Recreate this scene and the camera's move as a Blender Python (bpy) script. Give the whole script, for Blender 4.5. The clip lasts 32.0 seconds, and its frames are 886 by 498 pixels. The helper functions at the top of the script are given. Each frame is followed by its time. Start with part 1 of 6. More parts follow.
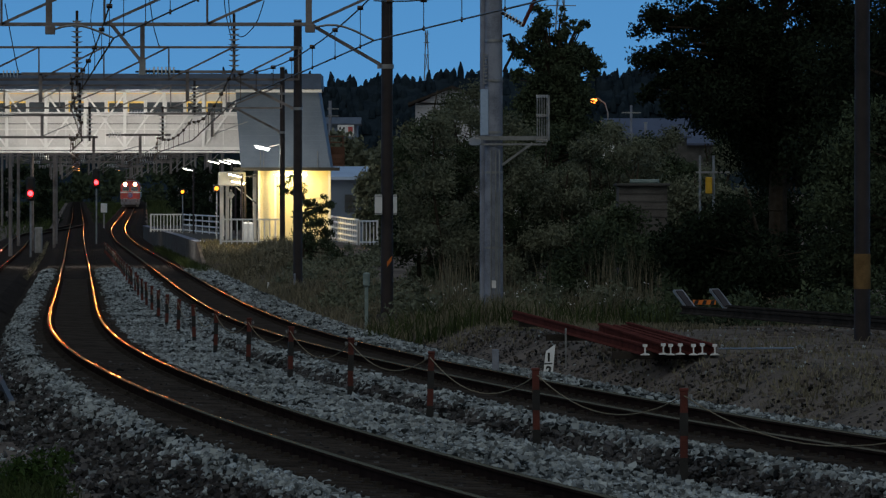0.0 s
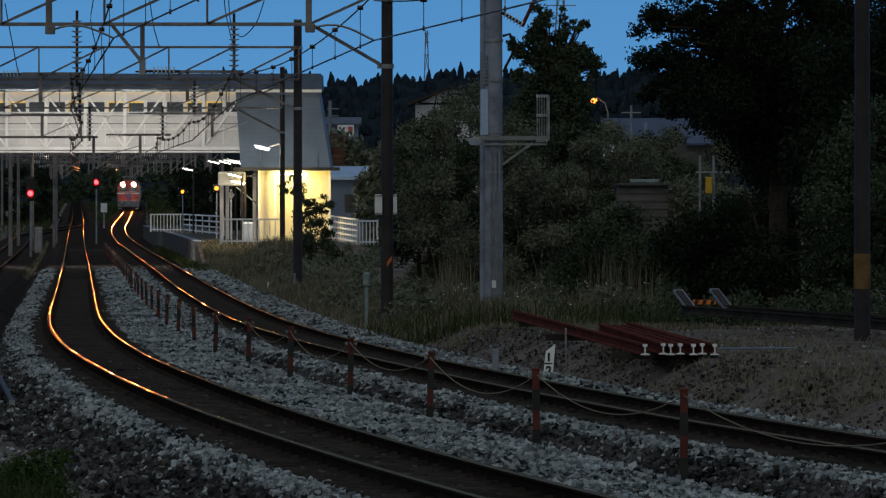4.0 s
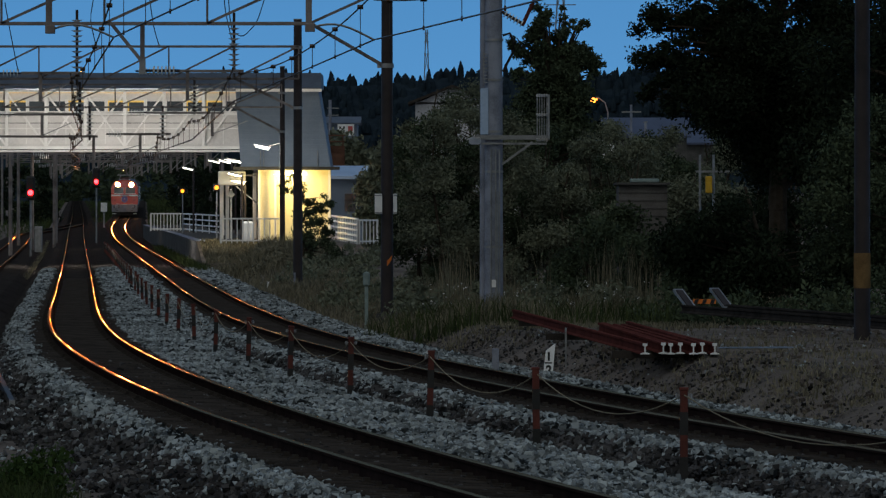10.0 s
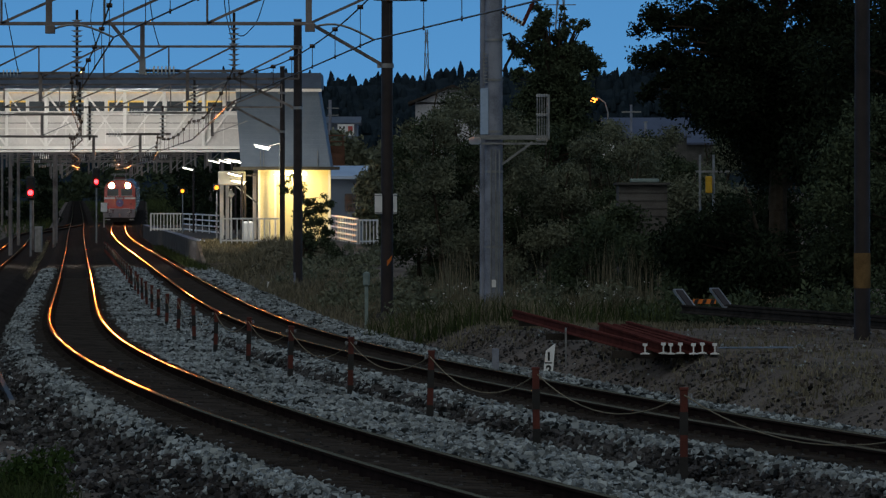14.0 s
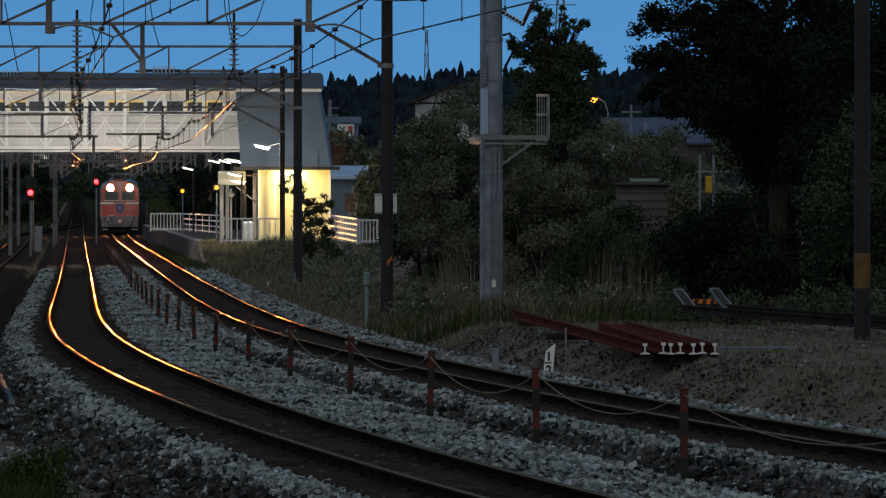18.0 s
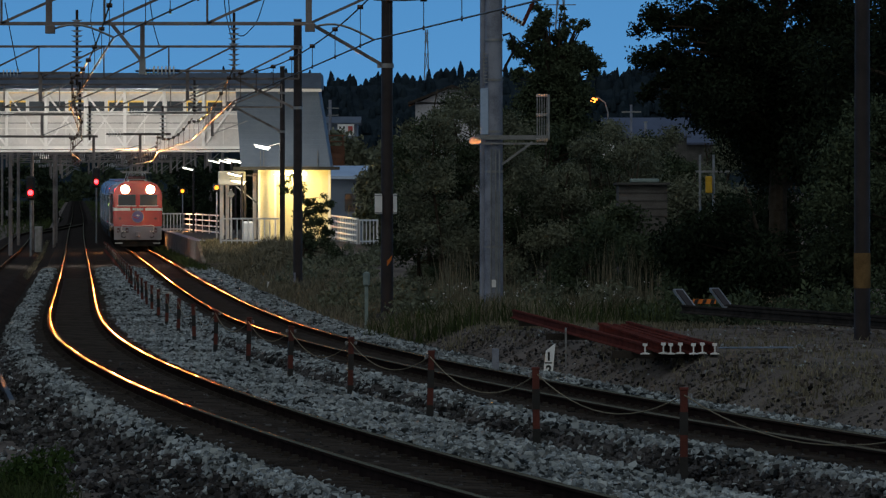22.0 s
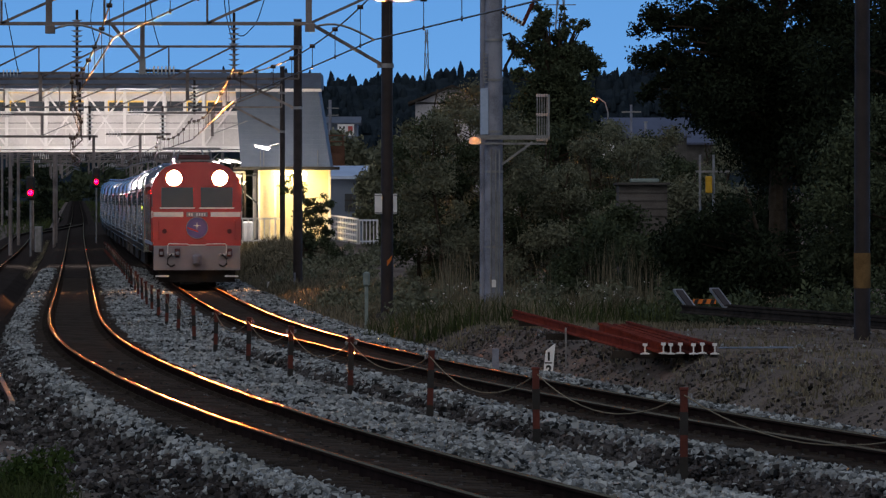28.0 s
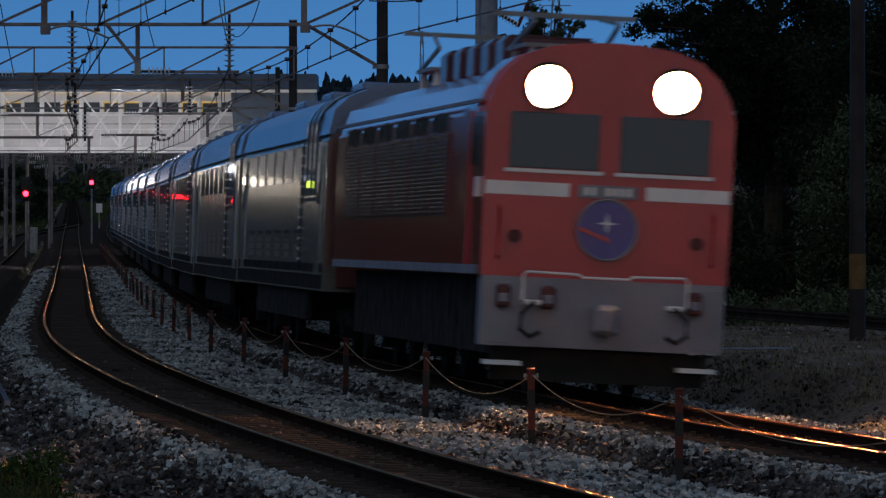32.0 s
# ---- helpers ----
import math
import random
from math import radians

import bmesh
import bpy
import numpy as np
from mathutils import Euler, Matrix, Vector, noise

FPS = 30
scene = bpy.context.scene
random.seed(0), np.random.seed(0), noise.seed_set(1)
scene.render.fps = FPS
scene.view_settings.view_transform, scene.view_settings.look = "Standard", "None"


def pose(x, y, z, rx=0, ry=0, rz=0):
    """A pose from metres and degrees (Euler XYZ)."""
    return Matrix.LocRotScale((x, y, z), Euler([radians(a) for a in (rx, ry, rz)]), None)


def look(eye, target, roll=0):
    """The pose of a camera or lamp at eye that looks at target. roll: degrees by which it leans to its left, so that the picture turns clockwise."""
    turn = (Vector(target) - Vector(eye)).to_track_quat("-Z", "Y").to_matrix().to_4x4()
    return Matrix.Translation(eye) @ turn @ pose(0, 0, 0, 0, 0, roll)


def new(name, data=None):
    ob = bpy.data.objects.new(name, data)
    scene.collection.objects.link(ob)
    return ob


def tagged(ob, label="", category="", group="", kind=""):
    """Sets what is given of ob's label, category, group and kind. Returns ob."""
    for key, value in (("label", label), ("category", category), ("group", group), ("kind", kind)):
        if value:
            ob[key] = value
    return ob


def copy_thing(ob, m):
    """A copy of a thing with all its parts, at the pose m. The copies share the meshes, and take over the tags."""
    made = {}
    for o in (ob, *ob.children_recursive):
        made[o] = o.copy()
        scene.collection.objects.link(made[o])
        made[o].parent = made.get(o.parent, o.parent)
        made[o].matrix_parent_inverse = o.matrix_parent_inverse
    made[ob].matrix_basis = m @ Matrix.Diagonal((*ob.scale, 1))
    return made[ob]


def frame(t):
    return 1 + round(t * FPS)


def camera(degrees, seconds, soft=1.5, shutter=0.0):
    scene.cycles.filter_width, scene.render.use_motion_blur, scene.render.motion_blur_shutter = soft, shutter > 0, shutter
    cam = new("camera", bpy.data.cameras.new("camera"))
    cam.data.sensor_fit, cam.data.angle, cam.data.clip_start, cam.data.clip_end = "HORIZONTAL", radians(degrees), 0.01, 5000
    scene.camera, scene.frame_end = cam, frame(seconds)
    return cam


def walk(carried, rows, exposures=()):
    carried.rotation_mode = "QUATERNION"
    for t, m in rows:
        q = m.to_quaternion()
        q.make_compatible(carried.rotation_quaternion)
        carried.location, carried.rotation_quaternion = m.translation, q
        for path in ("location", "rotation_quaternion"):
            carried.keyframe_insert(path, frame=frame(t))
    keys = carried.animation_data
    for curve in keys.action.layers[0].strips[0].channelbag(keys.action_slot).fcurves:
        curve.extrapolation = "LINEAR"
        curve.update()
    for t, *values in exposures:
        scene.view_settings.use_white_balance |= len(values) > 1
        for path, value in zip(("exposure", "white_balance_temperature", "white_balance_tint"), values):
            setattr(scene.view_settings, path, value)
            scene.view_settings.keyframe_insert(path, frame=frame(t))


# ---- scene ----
cam = camera(8.62, 32.0, 1.3, 0.5)


def aim(right, up):
    return look((0, 0, 2.2), (right, 1000, 2.2 - 8.56 + up))


walk(cam, [(0, aim(0, 0.13)), (3.5, aim(0, 0.13)), (5.5, aim(0, 0)), (29.3, aim(0, 0)), (30, aim(0.26, 0.06)),
           (30.5, aim(0.36, 0.1)), (31, aim(0.58, 0.12)), (31.5, aim(0.77, 0.15)), (32, aim(0.8, 0.15))],
     [(0, 0.0, 6500, 10), (22, 0.0, 6500, 10), (26, 0.15, 6500, 14), (28.5, 0.42, 6700, 24), (30, 0.42, 6700, 26), (31, 0.1, 6400, 22), (32, -0.45, 5900, 18)])

# ---- light: blue dusk sky, a soft warm afterglow from behind, the station's lamps and added fills ----
world = bpy.data.worlds.new("dusk")
scene.world = world
world.use_nodes = True
wn, wl = world.node_tree.nodes, world.node_tree.links
wc, ws, wr = wn.new("ShaderNodeTexCoord"), wn.new("ShaderNodeSeparateXYZ"), wn.new("ShaderNodeValToRGB")
wl.new(wc.outputs["Generated"], ws.inputs[0])
wl.new(ws.outputs["Z"], wr.inputs[0])
wr.color_ramp.elements[0].position, wr.color_ramp.elements[0].color = 0.0, (0.095, 0.295, 0.585, 1)
wr.color_ramp.elements[1].position, wr.color_ramp.elements[1].color = 0.5, (0.105, 0.15, 0.22, 1)
e = wr.color_ramp.elements.new(0.04)
e.color = (0.072, 0.243, 0.508, 1)
west, mix = wn.new("ShaderNodeMapRange"), wn.new("ShaderNodeMix")
mix.data_type = "RGBA"
west.inputs["From Min"].default_value, west.inputs["From Max"].default_value = 0.3, -0.9
west.interpolation_type = "SMOOTHSTEP"
wl.new(ws.outputs["Y"], west.inputs["Value"])
wl.new(west.outputs[0], mix.inputs["Factor"])
wl.new(wr.outputs[0], mix.inputs["A"])
mix.inputs["B"].default_value = (0.245, 0.268, 0.262, 1)
wl.new(mix.outputs["Result"], wn["Background"].inputs["Color"])
wn["Background"].inputs["Strength"].default_value = 1.07
glow = new("sun", bpy.data.lights.new("sun", "SUN"))
glow.data.energy, glow.data.angle, glow.data.color = 0.22, radians(40), (1.0, 0.94, 0.85)
glow.matrix_world = look((0, 0, 50), (28, 40, 0))


def bulb(x, y, z, watts, colour, size=0.2):
    lamp = new("point_light", bpy.data.lights.new("point_light", "POINT"))
    lamp.data.energy, lamp.data.color, lamp.data.shadow_soft_size = watts, colour, size
    lamp.location = (x, y, z)


bulb(-7.7, 251.4, 4.2, 330, (1.0, 0.95, 0.82))
bulb(-9.2, 263.5, 3.7, 170, (1.0, 0.94, 0.78))
# Two fills without fixtures, added to brighten the face of the footbridge.
bulb(-13.9, 264.0, 3.9, 760, (1.0, 0.95, 0.86))
bulb(-18.5, 264.0, 3.9, 640, (1.0, 0.96, 0.9))
# Unseen lamp, added to light the western span that the coaches mirror.
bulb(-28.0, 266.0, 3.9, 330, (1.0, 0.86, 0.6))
bulb(-6.5, 254.9, 2.9, 230, (1.0, 0.72, 0.22))
bulb(-8.6, 254.6, 2.9, 55, (1.0, 0.78, 0.36))
# Two more added fills, lifting the dark under and beyond the bridge.
bulb(-14.2, 331, 3.8, 260, (1.0, 0.85, 0.6))
bulb(-21.5, 352, 4.6, 260, (1.0, 0.8, 0.6))

# ---- materials ----


def surface(name, dark, light, scale=6.0, rough=0.7, metal=0.0, bump=0.3, fine=60.0, vary=0.15, emit=None, strength=0.0):
    """Two-scale noise over a base colour, with fine relief."""
    m = bpy.data.materials.new(name)
    m.use_nodes = True
    n, k = m.node_tree.nodes, m.node_tree.links
    b = n["Principled BSDF"]
    tc = n.new("ShaderNodeTexCoord")
    geo = n.new("ShaderNodeNewGeometry")
    a = n.new("ShaderNodeTexNoise")
    a.inputs["Scale"].default_value, a.inputs["Detail"].default_value = scale, 6
    c = n.new("ShaderNodeTexNoise")
    c.inputs["Scale"].default_value, c.inputs["Detail"].default_value = fine, 3
    for q in (a, c):
        k.new(geo.outputs["Position"], q.inputs["Vector"])
    info = n.new("ShaderNodeObjectInfo")
    s = n.new("ShaderNodeMath")
    s.operation = "MULTIPLY_ADD"
    k.new(c.outputs[0], s.inputs[0])
    s.inputs[1].default_value = 0.5
    k.new(a.outputs[0], s.inputs[2])
    s2 = n.new("ShaderNodeMath")
    s2.operation = "MULTIPLY_ADD"
    k.new(info.outputs["Random"], s2.inputs[0])
    s2.inputs[1].default_value = vary
    k.new(s.outputs[0], s2.inputs[2])
    r = n.new("ShaderNodeValToRGB")
    r.color_ramp.elements[0].position, r.color_ramp.elements[1].position = 0.5, 1.05
    r.color_ramp.elements[0].color, r.color_ramp.elements[1].color = (*dark, 1), (*light, 1)
    k.new(s2.outputs[0], r.inputs[0])
    k.new(r.outputs[0], b.inputs["Base Color"])
    b.inputs["Roughness"].default_value, b.inputs["Metallic"].default_value = rough, metal
    b.inputs["Specular IOR Level"].default_value = 0.5 if rough < 0.6 else 0.25 if rough < 0.8 else 0.0
    if bump:
        u = n.new("ShaderNodeBump")
        u.inputs["Strength"].default_value, u.inputs["Distance"].default_value = bump, 0.02
        k.new(s.outputs[0], u.inputs["Height"])
        k.new(u.outputs[0], b.inputs["Normal"])
    if emit:
        b.inputs["Emission Color"].default_value, b.inputs["Emission Strength"].default_value = (*emit, 1), strength
    return m


def island(name, dark, light, rough=0.9, spread=0.6, patch=0.0, ends=(0.35, 1.1)):
    """For joined pieces: every piece takes its own tone."""
    m = bpy.data.materials.new(name)
    m.use_nodes = True
    n, k = m.node_tree.nodes, m.node_tree.links
    b = n["Principled BSDF"]
    geo = n.new("ShaderNodeNewGeometry")
    a = n.new("ShaderNodeTexNoise")
    a.inputs["Scale"].default_value = 0.6
    k.new(geo.outputs["Position"], a.inputs["Vector"])
    s = n.new("ShaderNodeMath")
    s.operation = "MULTIPLY_ADD"
    k.new(geo.outputs["Random Per Island"], s.inputs[0])
    s.inputs[1].default_value = spread
    w = n.new("ShaderNodeMath")
    w.operation = "MULTIPLY_ADD"
    w.inputs[1].default_value, w.inputs[2].default_value = 1 + patch, -0.5 * patch
    k.new(a.outputs[0], w.inputs[0])
    k.new(w.outputs[0], s.inputs[2])
    r = n.new("ShaderNodeValToRGB")
    r.color_ramp.elements[0].position, r.color_ramp.elements[1].position = ends[0] / 2, ends[1] / 2
    r.color_ramp.elements[0].color, r.color_ramp.elements[1].color = (*dark, 1), (*light, 1)
    half = n.new("ShaderNodeMath")
    half.operation = "MULTIPLY"
    half.inputs[1].default_value = 0.5
    k.new(s.outputs[0], half.inputs[0])
    k.new(half.outputs[0], r.inputs[0])
    k.new(r.outputs[0], b.inputs["Base Color"])
    b.inputs["Roughness"].default_value = rough
    b.inputs["Specular IOR Level"].default_value = 0.05
    return m


def glass(name, tint, rough=0.05):
    m = bpy.data.materials.new(name)
    m.use_nodes = True
    b = m.node_tree.nodes["Principled BSDF"]
    b.inputs["Base Color"].default_value = (*tint, 1)
    b.inputs["Roughness"].default_value = rough
    b.inputs["Specular IOR Level"].default_value = 0.8
    return m


def lamp_glow(name, colour, strength):
    m = bpy.data.materials.new(name)
    m.use_nodes = True
    b = m.node_tree.nodes["Principled BSDF"]
    b.inputs["Base Color"].default_value = (0.8, 0.8, 0.8, 1)
    b.inputs["Emission Color"].default_value, b.inputs["Emission Strength"].default_value = (*colour, 1), strength
    return m


M_SOIL = surface("soil", (0.054, 0.047, 0.043), (0.185, 0.158, 0.138), 0.7, 0.95, 0, 0.4, 9)


def cobbly(name, dark, light, scale):
    """A bed of crushed stone seen from afar: cells of differing tone with dark gaps."""
    m = surface(name, dark, light, 0.8, 0.95, 0, 0.5, 20)
    n, k = m.node_tree.nodes, m.node_tree.links
    b = n["Principled BSDF"]
    geo = n.new("ShaderNodeNewGeometry")
    v = n.new("ShaderNodeTexVoronoi")
    v.inputs["Scale"].default_value = scale
    k.new(geo.outputs["Position"], v.inputs["Vector"])
    r = n.new("ShaderNodeValToRGB")
    r.color_ramp.elements[0].position, r.color_ramp.elements[1].position = 0.15, 0.9
    r.color_ramp.elements[0].color, r.color_ramp.elements[1].color = (*dark, 1), (*light, 1)
    k.new(v.outputs["Color"], r.inputs[0])
    old = b.inputs["Base Color"].links[0].from_socket
    mx = n.new("ShaderNodeMix")
    mx.data_type = "RGBA"
    mx.inputs["Factor"].default_value = 0.7
    k.new(old, mx.inputs["A"])
    k.new(r.outputs[0], mx.inputs["B"])
    k.new(mx.outputs["Result"], b.inputs["Base Color"])
    u = n.new("ShaderNodeBump")
    u.inputs["Strength"].default_value, u.inputs["Distance"].default_value = 1.0, 0.05
    u.invert = True
    k.new(v.outputs["Distance"], u.inputs["Height"])
    k.new(u.outputs[0], b.inputs["Normal"])
    return m


M_BALLAST = cobbly("ballast_bed", (0.06, 0.062, 0.062), (0.36, 0.37, 0.37), 11)
M_STONE = island("crushed_stone", (0.016, 0.019, 0.020), (0.47, 0.52, 0.53), spread=0.85, patch=0.45, ends=(0.48, 1.52))
# Bed under the near stones: shade between them is put into its colour.
M_UNDERBED = surface("ballast_gap_shade", (0.014, 0.015, 0.015), (0.045, 0.047, 0.047), 1.5, 0.95, 0, 0.4, 20)
M_STONE_DARK = island("soiled_stone", (0.010, 0.010, 0.010), (0.135, 0.13, 0.13), spread=0.8, patch=0.5, ends=(0.5, 1.5))
M_BETWEEN = surface("soiled_ballast", (0.014, 0.0125, 0.012), (0.052, 0.045, 0.041), 2.0, 0.95, 0, 0, 16)
M_BOARD = surface("brown_board", (0.05, 0.028, 0.021), (0.12, 0.066, 0.048), 2, 0.85, 0, 0.3, 30)
M_SLEEPER = surface("sleeper_wood", (0.02, 0.018, 0.017), (0.06, 0.052, 0.046), 3, 0.85, 0, 0.2, 40)
M_RAILSIDE = surface("rusty_rail", (0.013, 0.0095, 0.009), (0.036, 0.024, 0.021), 3, 0.9, 0.0, 0.3, 60)
M_RAILHEAD = surface("polished_rail", (0.018, 0.012, 0.010), (0.04, 0.026, 0.02), 4, 0.9, 0.0, 0.05, 50)
rn, rk = M_RAILHEAD.node_tree.nodes, M_RAILHEAD.node_tree.links
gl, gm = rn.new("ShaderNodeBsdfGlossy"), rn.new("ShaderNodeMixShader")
# Orange gloss: the warm colour of the headlight glints is put into the steel.
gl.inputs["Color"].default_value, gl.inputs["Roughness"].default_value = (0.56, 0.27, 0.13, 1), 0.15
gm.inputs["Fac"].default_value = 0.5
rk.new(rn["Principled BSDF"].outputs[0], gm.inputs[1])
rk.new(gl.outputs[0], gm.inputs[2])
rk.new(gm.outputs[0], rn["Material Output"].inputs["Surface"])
M_RUST = surface("rust_red_paint", (0.05, 0.016, 0.013), (0.13, 0.035, 0.026), 5, 0.75, 0, 0.4, 60)
M_PILE = surface("rusted_steel", (0.06, 0.02, 0.019), (0.14, 0.046, 0.038), 2, 0.8, 0, 0.4, 50)
M_SIGNWHITE = surface("clean_white_enamel", (0.84, 0.86, 0.88), (0.92, 0.93, 0.94), 4, 0.4, 0, 0.05, 40)
M_WHITE = surface("white_paint", (0.66, 0.67, 0.68), (0.84, 0.84, 0.84), 4, 0.5, 0, 0.1, 40)
M_BLACK = surface("black_paint", (0.012, 0.012, 0.012), (0.03, 0.03, 0.03), 5, 0.6, 0, 0.1)
M_ROPE = surface("rope", (0.15, 0.12, 0.08), (0.28, 0.24, 0.17), 30, 0.9, 0, 0.3)
M_POLE = surface("dark_steel_pole", (0.02, 0.017, 0.018), (0.05, 0.04, 0.04), 3, 0.6, 0.2, 0.3, 50)
M_GALV = surface("galvanised_steel", (0.16, 0.165, 0.17), (0.34, 0.345, 0.35), 4, 0.5, 0.6, 0.2, 60)
M_BEAM = surface("weathered_steel_beam", (0.06, 0.051, 0.05), (0.27, 0.24, 0.235), 1.6, 0.7, 0.0, 0.3, 50)
M_CONC = surface("concrete", (0.115, 0.125, 0.16), (0.29, 0.315, 0.38), 3, 0.85, 0, 0.4, 40)
M_SHED = surface("grey_brown_block", (0.075, 0.068, 0.064), (0.16, 0.15, 0.145), 2.0, 0.9, 0, 0.5, 25)
M_DARKCONC = surface("dark_concrete", (0.05, 0.05, 0.048), (0.12, 0.117, 0.113), 1.5, 0.9, 0, 0.5, 30)
M_WIRE = surface("copper_wire", (0.06, 0.04, 0.028), (0.12, 0.08, 0.055), 8, 0.48, 0.8, 0)
M_PORC = surface("porcelain", (0.55, 0.56, 0.57), (0.75, 0.75, 0.75), 8, 0.25, 0, 0)
M_BRIDGE = surface("cream_bridge_panel", (0.54, 0.52, 0.505), (0.72, 0.695, 0.675), 0.6, 0.6, 0, 0.1, 12)
M_TRUSS = surface("white_truss_paint", (0.72, 0.7, 0.68), (0.88, 0.86, 0.835), 1.2, 0.5, 0, 0.1, 20)
M_ROOF = surface("grey_blue_roof", (0.055, 0.068, 0.09), (0.11, 0.13, 0.165), 1.0, 0.6, 0.1, 0.2, 20)
M_CLAD = surface("blue_grey_cladding", (0.11, 0.145, 0.2), (0.19, 0.235, 0.305), 0.8, 0.65, 0, 0.2, 20)
M_WALL = surface("cream_wall", (0.6, 0.54, 0.36), (0.78, 0.72, 0.52), 0.7, 0.7, 0, 0.15, 20)
M_WINDOW = glass("dark_window", (0.05, 0.06, 0.07))
M_AMBER = lamp_glow("lit_interior", (1.0, 0.62, 0.12), 0.62)
M_AMBER.node_tree.nodes["Principled BSDF"].inputs["Base Color"].default_value = (0.2, 0.15, 0.06, 1)
M_TUBE = lamp_glow("fluorescent_tube", (1.0, 0.95, 0.8), 5)
M_STATION = lamp_glow("station_lamp", (1.0, 0.8, 0.36), 30)
M_RED = lamp_glow("red_signal_light", (1.0, 0.0014, 0.002), 110)
M_STREET = lamp_glow("street_lamp_light", (1.0, 0.2, 0.012), 9)
M_ORANGE = lamp_glow("orange_lamp_light", (1.0, 0.3, 0.015), 3)
M_ORANGE.node_tree.nodes["Principled BSDF"].inputs["Base Color"].default_value = (0.12, 0.05, 0.02, 1)
M_GREENLAMP = lamp_glow("indicator_light", (0.6, 0.8, 0.02), 3)
M_AMBERKNOB = surface("pale_resin", (0.3, 0.31, 0.33), (0.42, 0.43, 0.45), 6, 0.4, 0, 0)
an, ak = M_AMBERKNOB.node_tree.nodes, M_AMBERKNOB.node_tree.links
tr, tm = an.new("ShaderNodeBsdfTranslucent"), an.new("ShaderNodeMixShader")
tr.inputs["Color"].default_value = (0.85, 0.8, 0.75, 1)
tm.inputs["Fac"].default_value = 0.7
ak.new(an["Principled BSDF"].outputs[0], tm.inputs[1])
ak.new(tr.outputs[0], tm.inputs[2])
ak.new(tm.outputs[0], an["Material Output"].inputs["Surface"])
M_HEAD = lamp_glow("headlight_filament", (1.0, 0.3, 0.06), 12000000)
M_BOWL = lamp_glow("headlight_bowl", (1.0, 0.4, 0.12), 3500)
for m in (M_HEAD, M_BOWL):
    m.node_tree.nodes["Principled BSDF"].inputs["Base Color"].default_value = (0, 0, 0, 1)
    m.node_tree.nodes["Principled BSDF"].inputs["Specular IOR Level"].default_value = 0
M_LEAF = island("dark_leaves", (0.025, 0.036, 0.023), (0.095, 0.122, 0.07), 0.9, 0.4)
# Darker copy of the leaves: the shade inside dense crowns is put into it.
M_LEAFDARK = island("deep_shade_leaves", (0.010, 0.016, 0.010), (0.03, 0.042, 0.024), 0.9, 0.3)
M_LEAF2 = island("shrub_leaves", (0.088, 0.1, 0.072), (0.23, 0.245, 0.17), 0.9, 0.3)
M_GREEN = island("green_weeds", (0.02, 0.03, 0.012), (0.065, 0.085, 0.032))
M_DULLGRASS = island("dull_grass", (0.06, 0.058, 0.04), (0.24, 0.215, 0.15))
M_CLOD = island("earth_clods", (0.03, 0.026, 0.023), (0.16, 0.136, 0.118))
M_WEED = island("bright_weed_leaves", (0.022, 0.04, 0.012), (0.06, 0.1, 0.03), 0.9, 0.3)
M_GRASS = island("dry_grass", (0.06, 0.058, 0.04), (0.26, 0.235, 0.165))
M_BARK = surface("bark", (0.03, 0.024, 0.018), (0.08, 0.065, 0.05), 6, 0.9, 0, 0.8, 40)
# Bluish tone: the haze of distance is put into the ridge's colour.
M_HAZYWOODS = surface("far_wood", (0.010, 0.018, 0.027), (0.026, 0.04, 0.053), 0.35, 1.0, 0, 0, 1.6)
M_FADED = surface("faded_ochre_paint", (0.09, 0.055, 0.026), (0.19, 0.12, 0.055), 7, 0.8, 0, 0.2)
M_YELLOW = surface("yellow_paint", (0.5, 0.28, 0.02), (0.7, 0.42, 0.04), 8, 0.6, 0, 0.1)
M_ORANGEP = surface("orange_paint", (0.6, 0.14, 0.02), (0.8, 0.22, 0.04), 8, 0.6, 0, 0.1)
M_TEAL = surface("grey_green_metal", (0.16, 0.22, 0.22), (0.28, 0.35, 0.34), 8, 0.6, 0.2, 0.2)
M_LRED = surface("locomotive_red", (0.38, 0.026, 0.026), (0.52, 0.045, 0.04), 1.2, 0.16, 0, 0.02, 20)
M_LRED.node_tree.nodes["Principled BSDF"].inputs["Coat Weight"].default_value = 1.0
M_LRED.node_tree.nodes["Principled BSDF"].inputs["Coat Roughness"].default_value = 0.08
# Dark red; on the louvres the dim reflections of the side are put into it.
M_LSIDE = surface("dark_gloss_red", (0.06, 0.022, 0.02), (0.13, 0.045, 0.042), 1.5, 0.22, 0.2, 0.05, 20)
M_MAUVE = surface("purple_blue_enamel", (0.1, 0.08, 0.24), (0.16, 0.13, 0.36), 4, 0.3, 0, 0)
M_TAIL = surface("dark_red_lens", (0.08, 0.01, 0.012), (0.12, 0.014, 0.016), 2, 0.2, 0, 0)
M_LGREY = surface("locomotive_grey", (0.15, 0.155, 0.19), (0.26, 0.265, 0.31), 2, 0.55, 0, 0.1, 20)
M_STAINLESS = surface("brushed_stainless", (0.40, 0.385, 0.34), (0.58, 0.555, 0.5), 0.8, 0.2, 1.0, 0.03, 30)
M_CROOF = surface("coach_roof_blue_grey", (0.14, 0.19, 0.3), (0.24, 0.3, 0.43), 1.0, 0.25, 0.6, 0.05, 20)
M_UNDER = surface("underframe_black", (0.015, 0.015, 0.016), (0.05, 0.048, 0.046), 3, 0.8, 0.2, 0.4, 30)
M_HOUSEW = surface("house_plaster", (0.35, 0.36, 0.4), (0.6, 0.6, 0.64), 0.6, 0.8, 0, 0.1, 10)
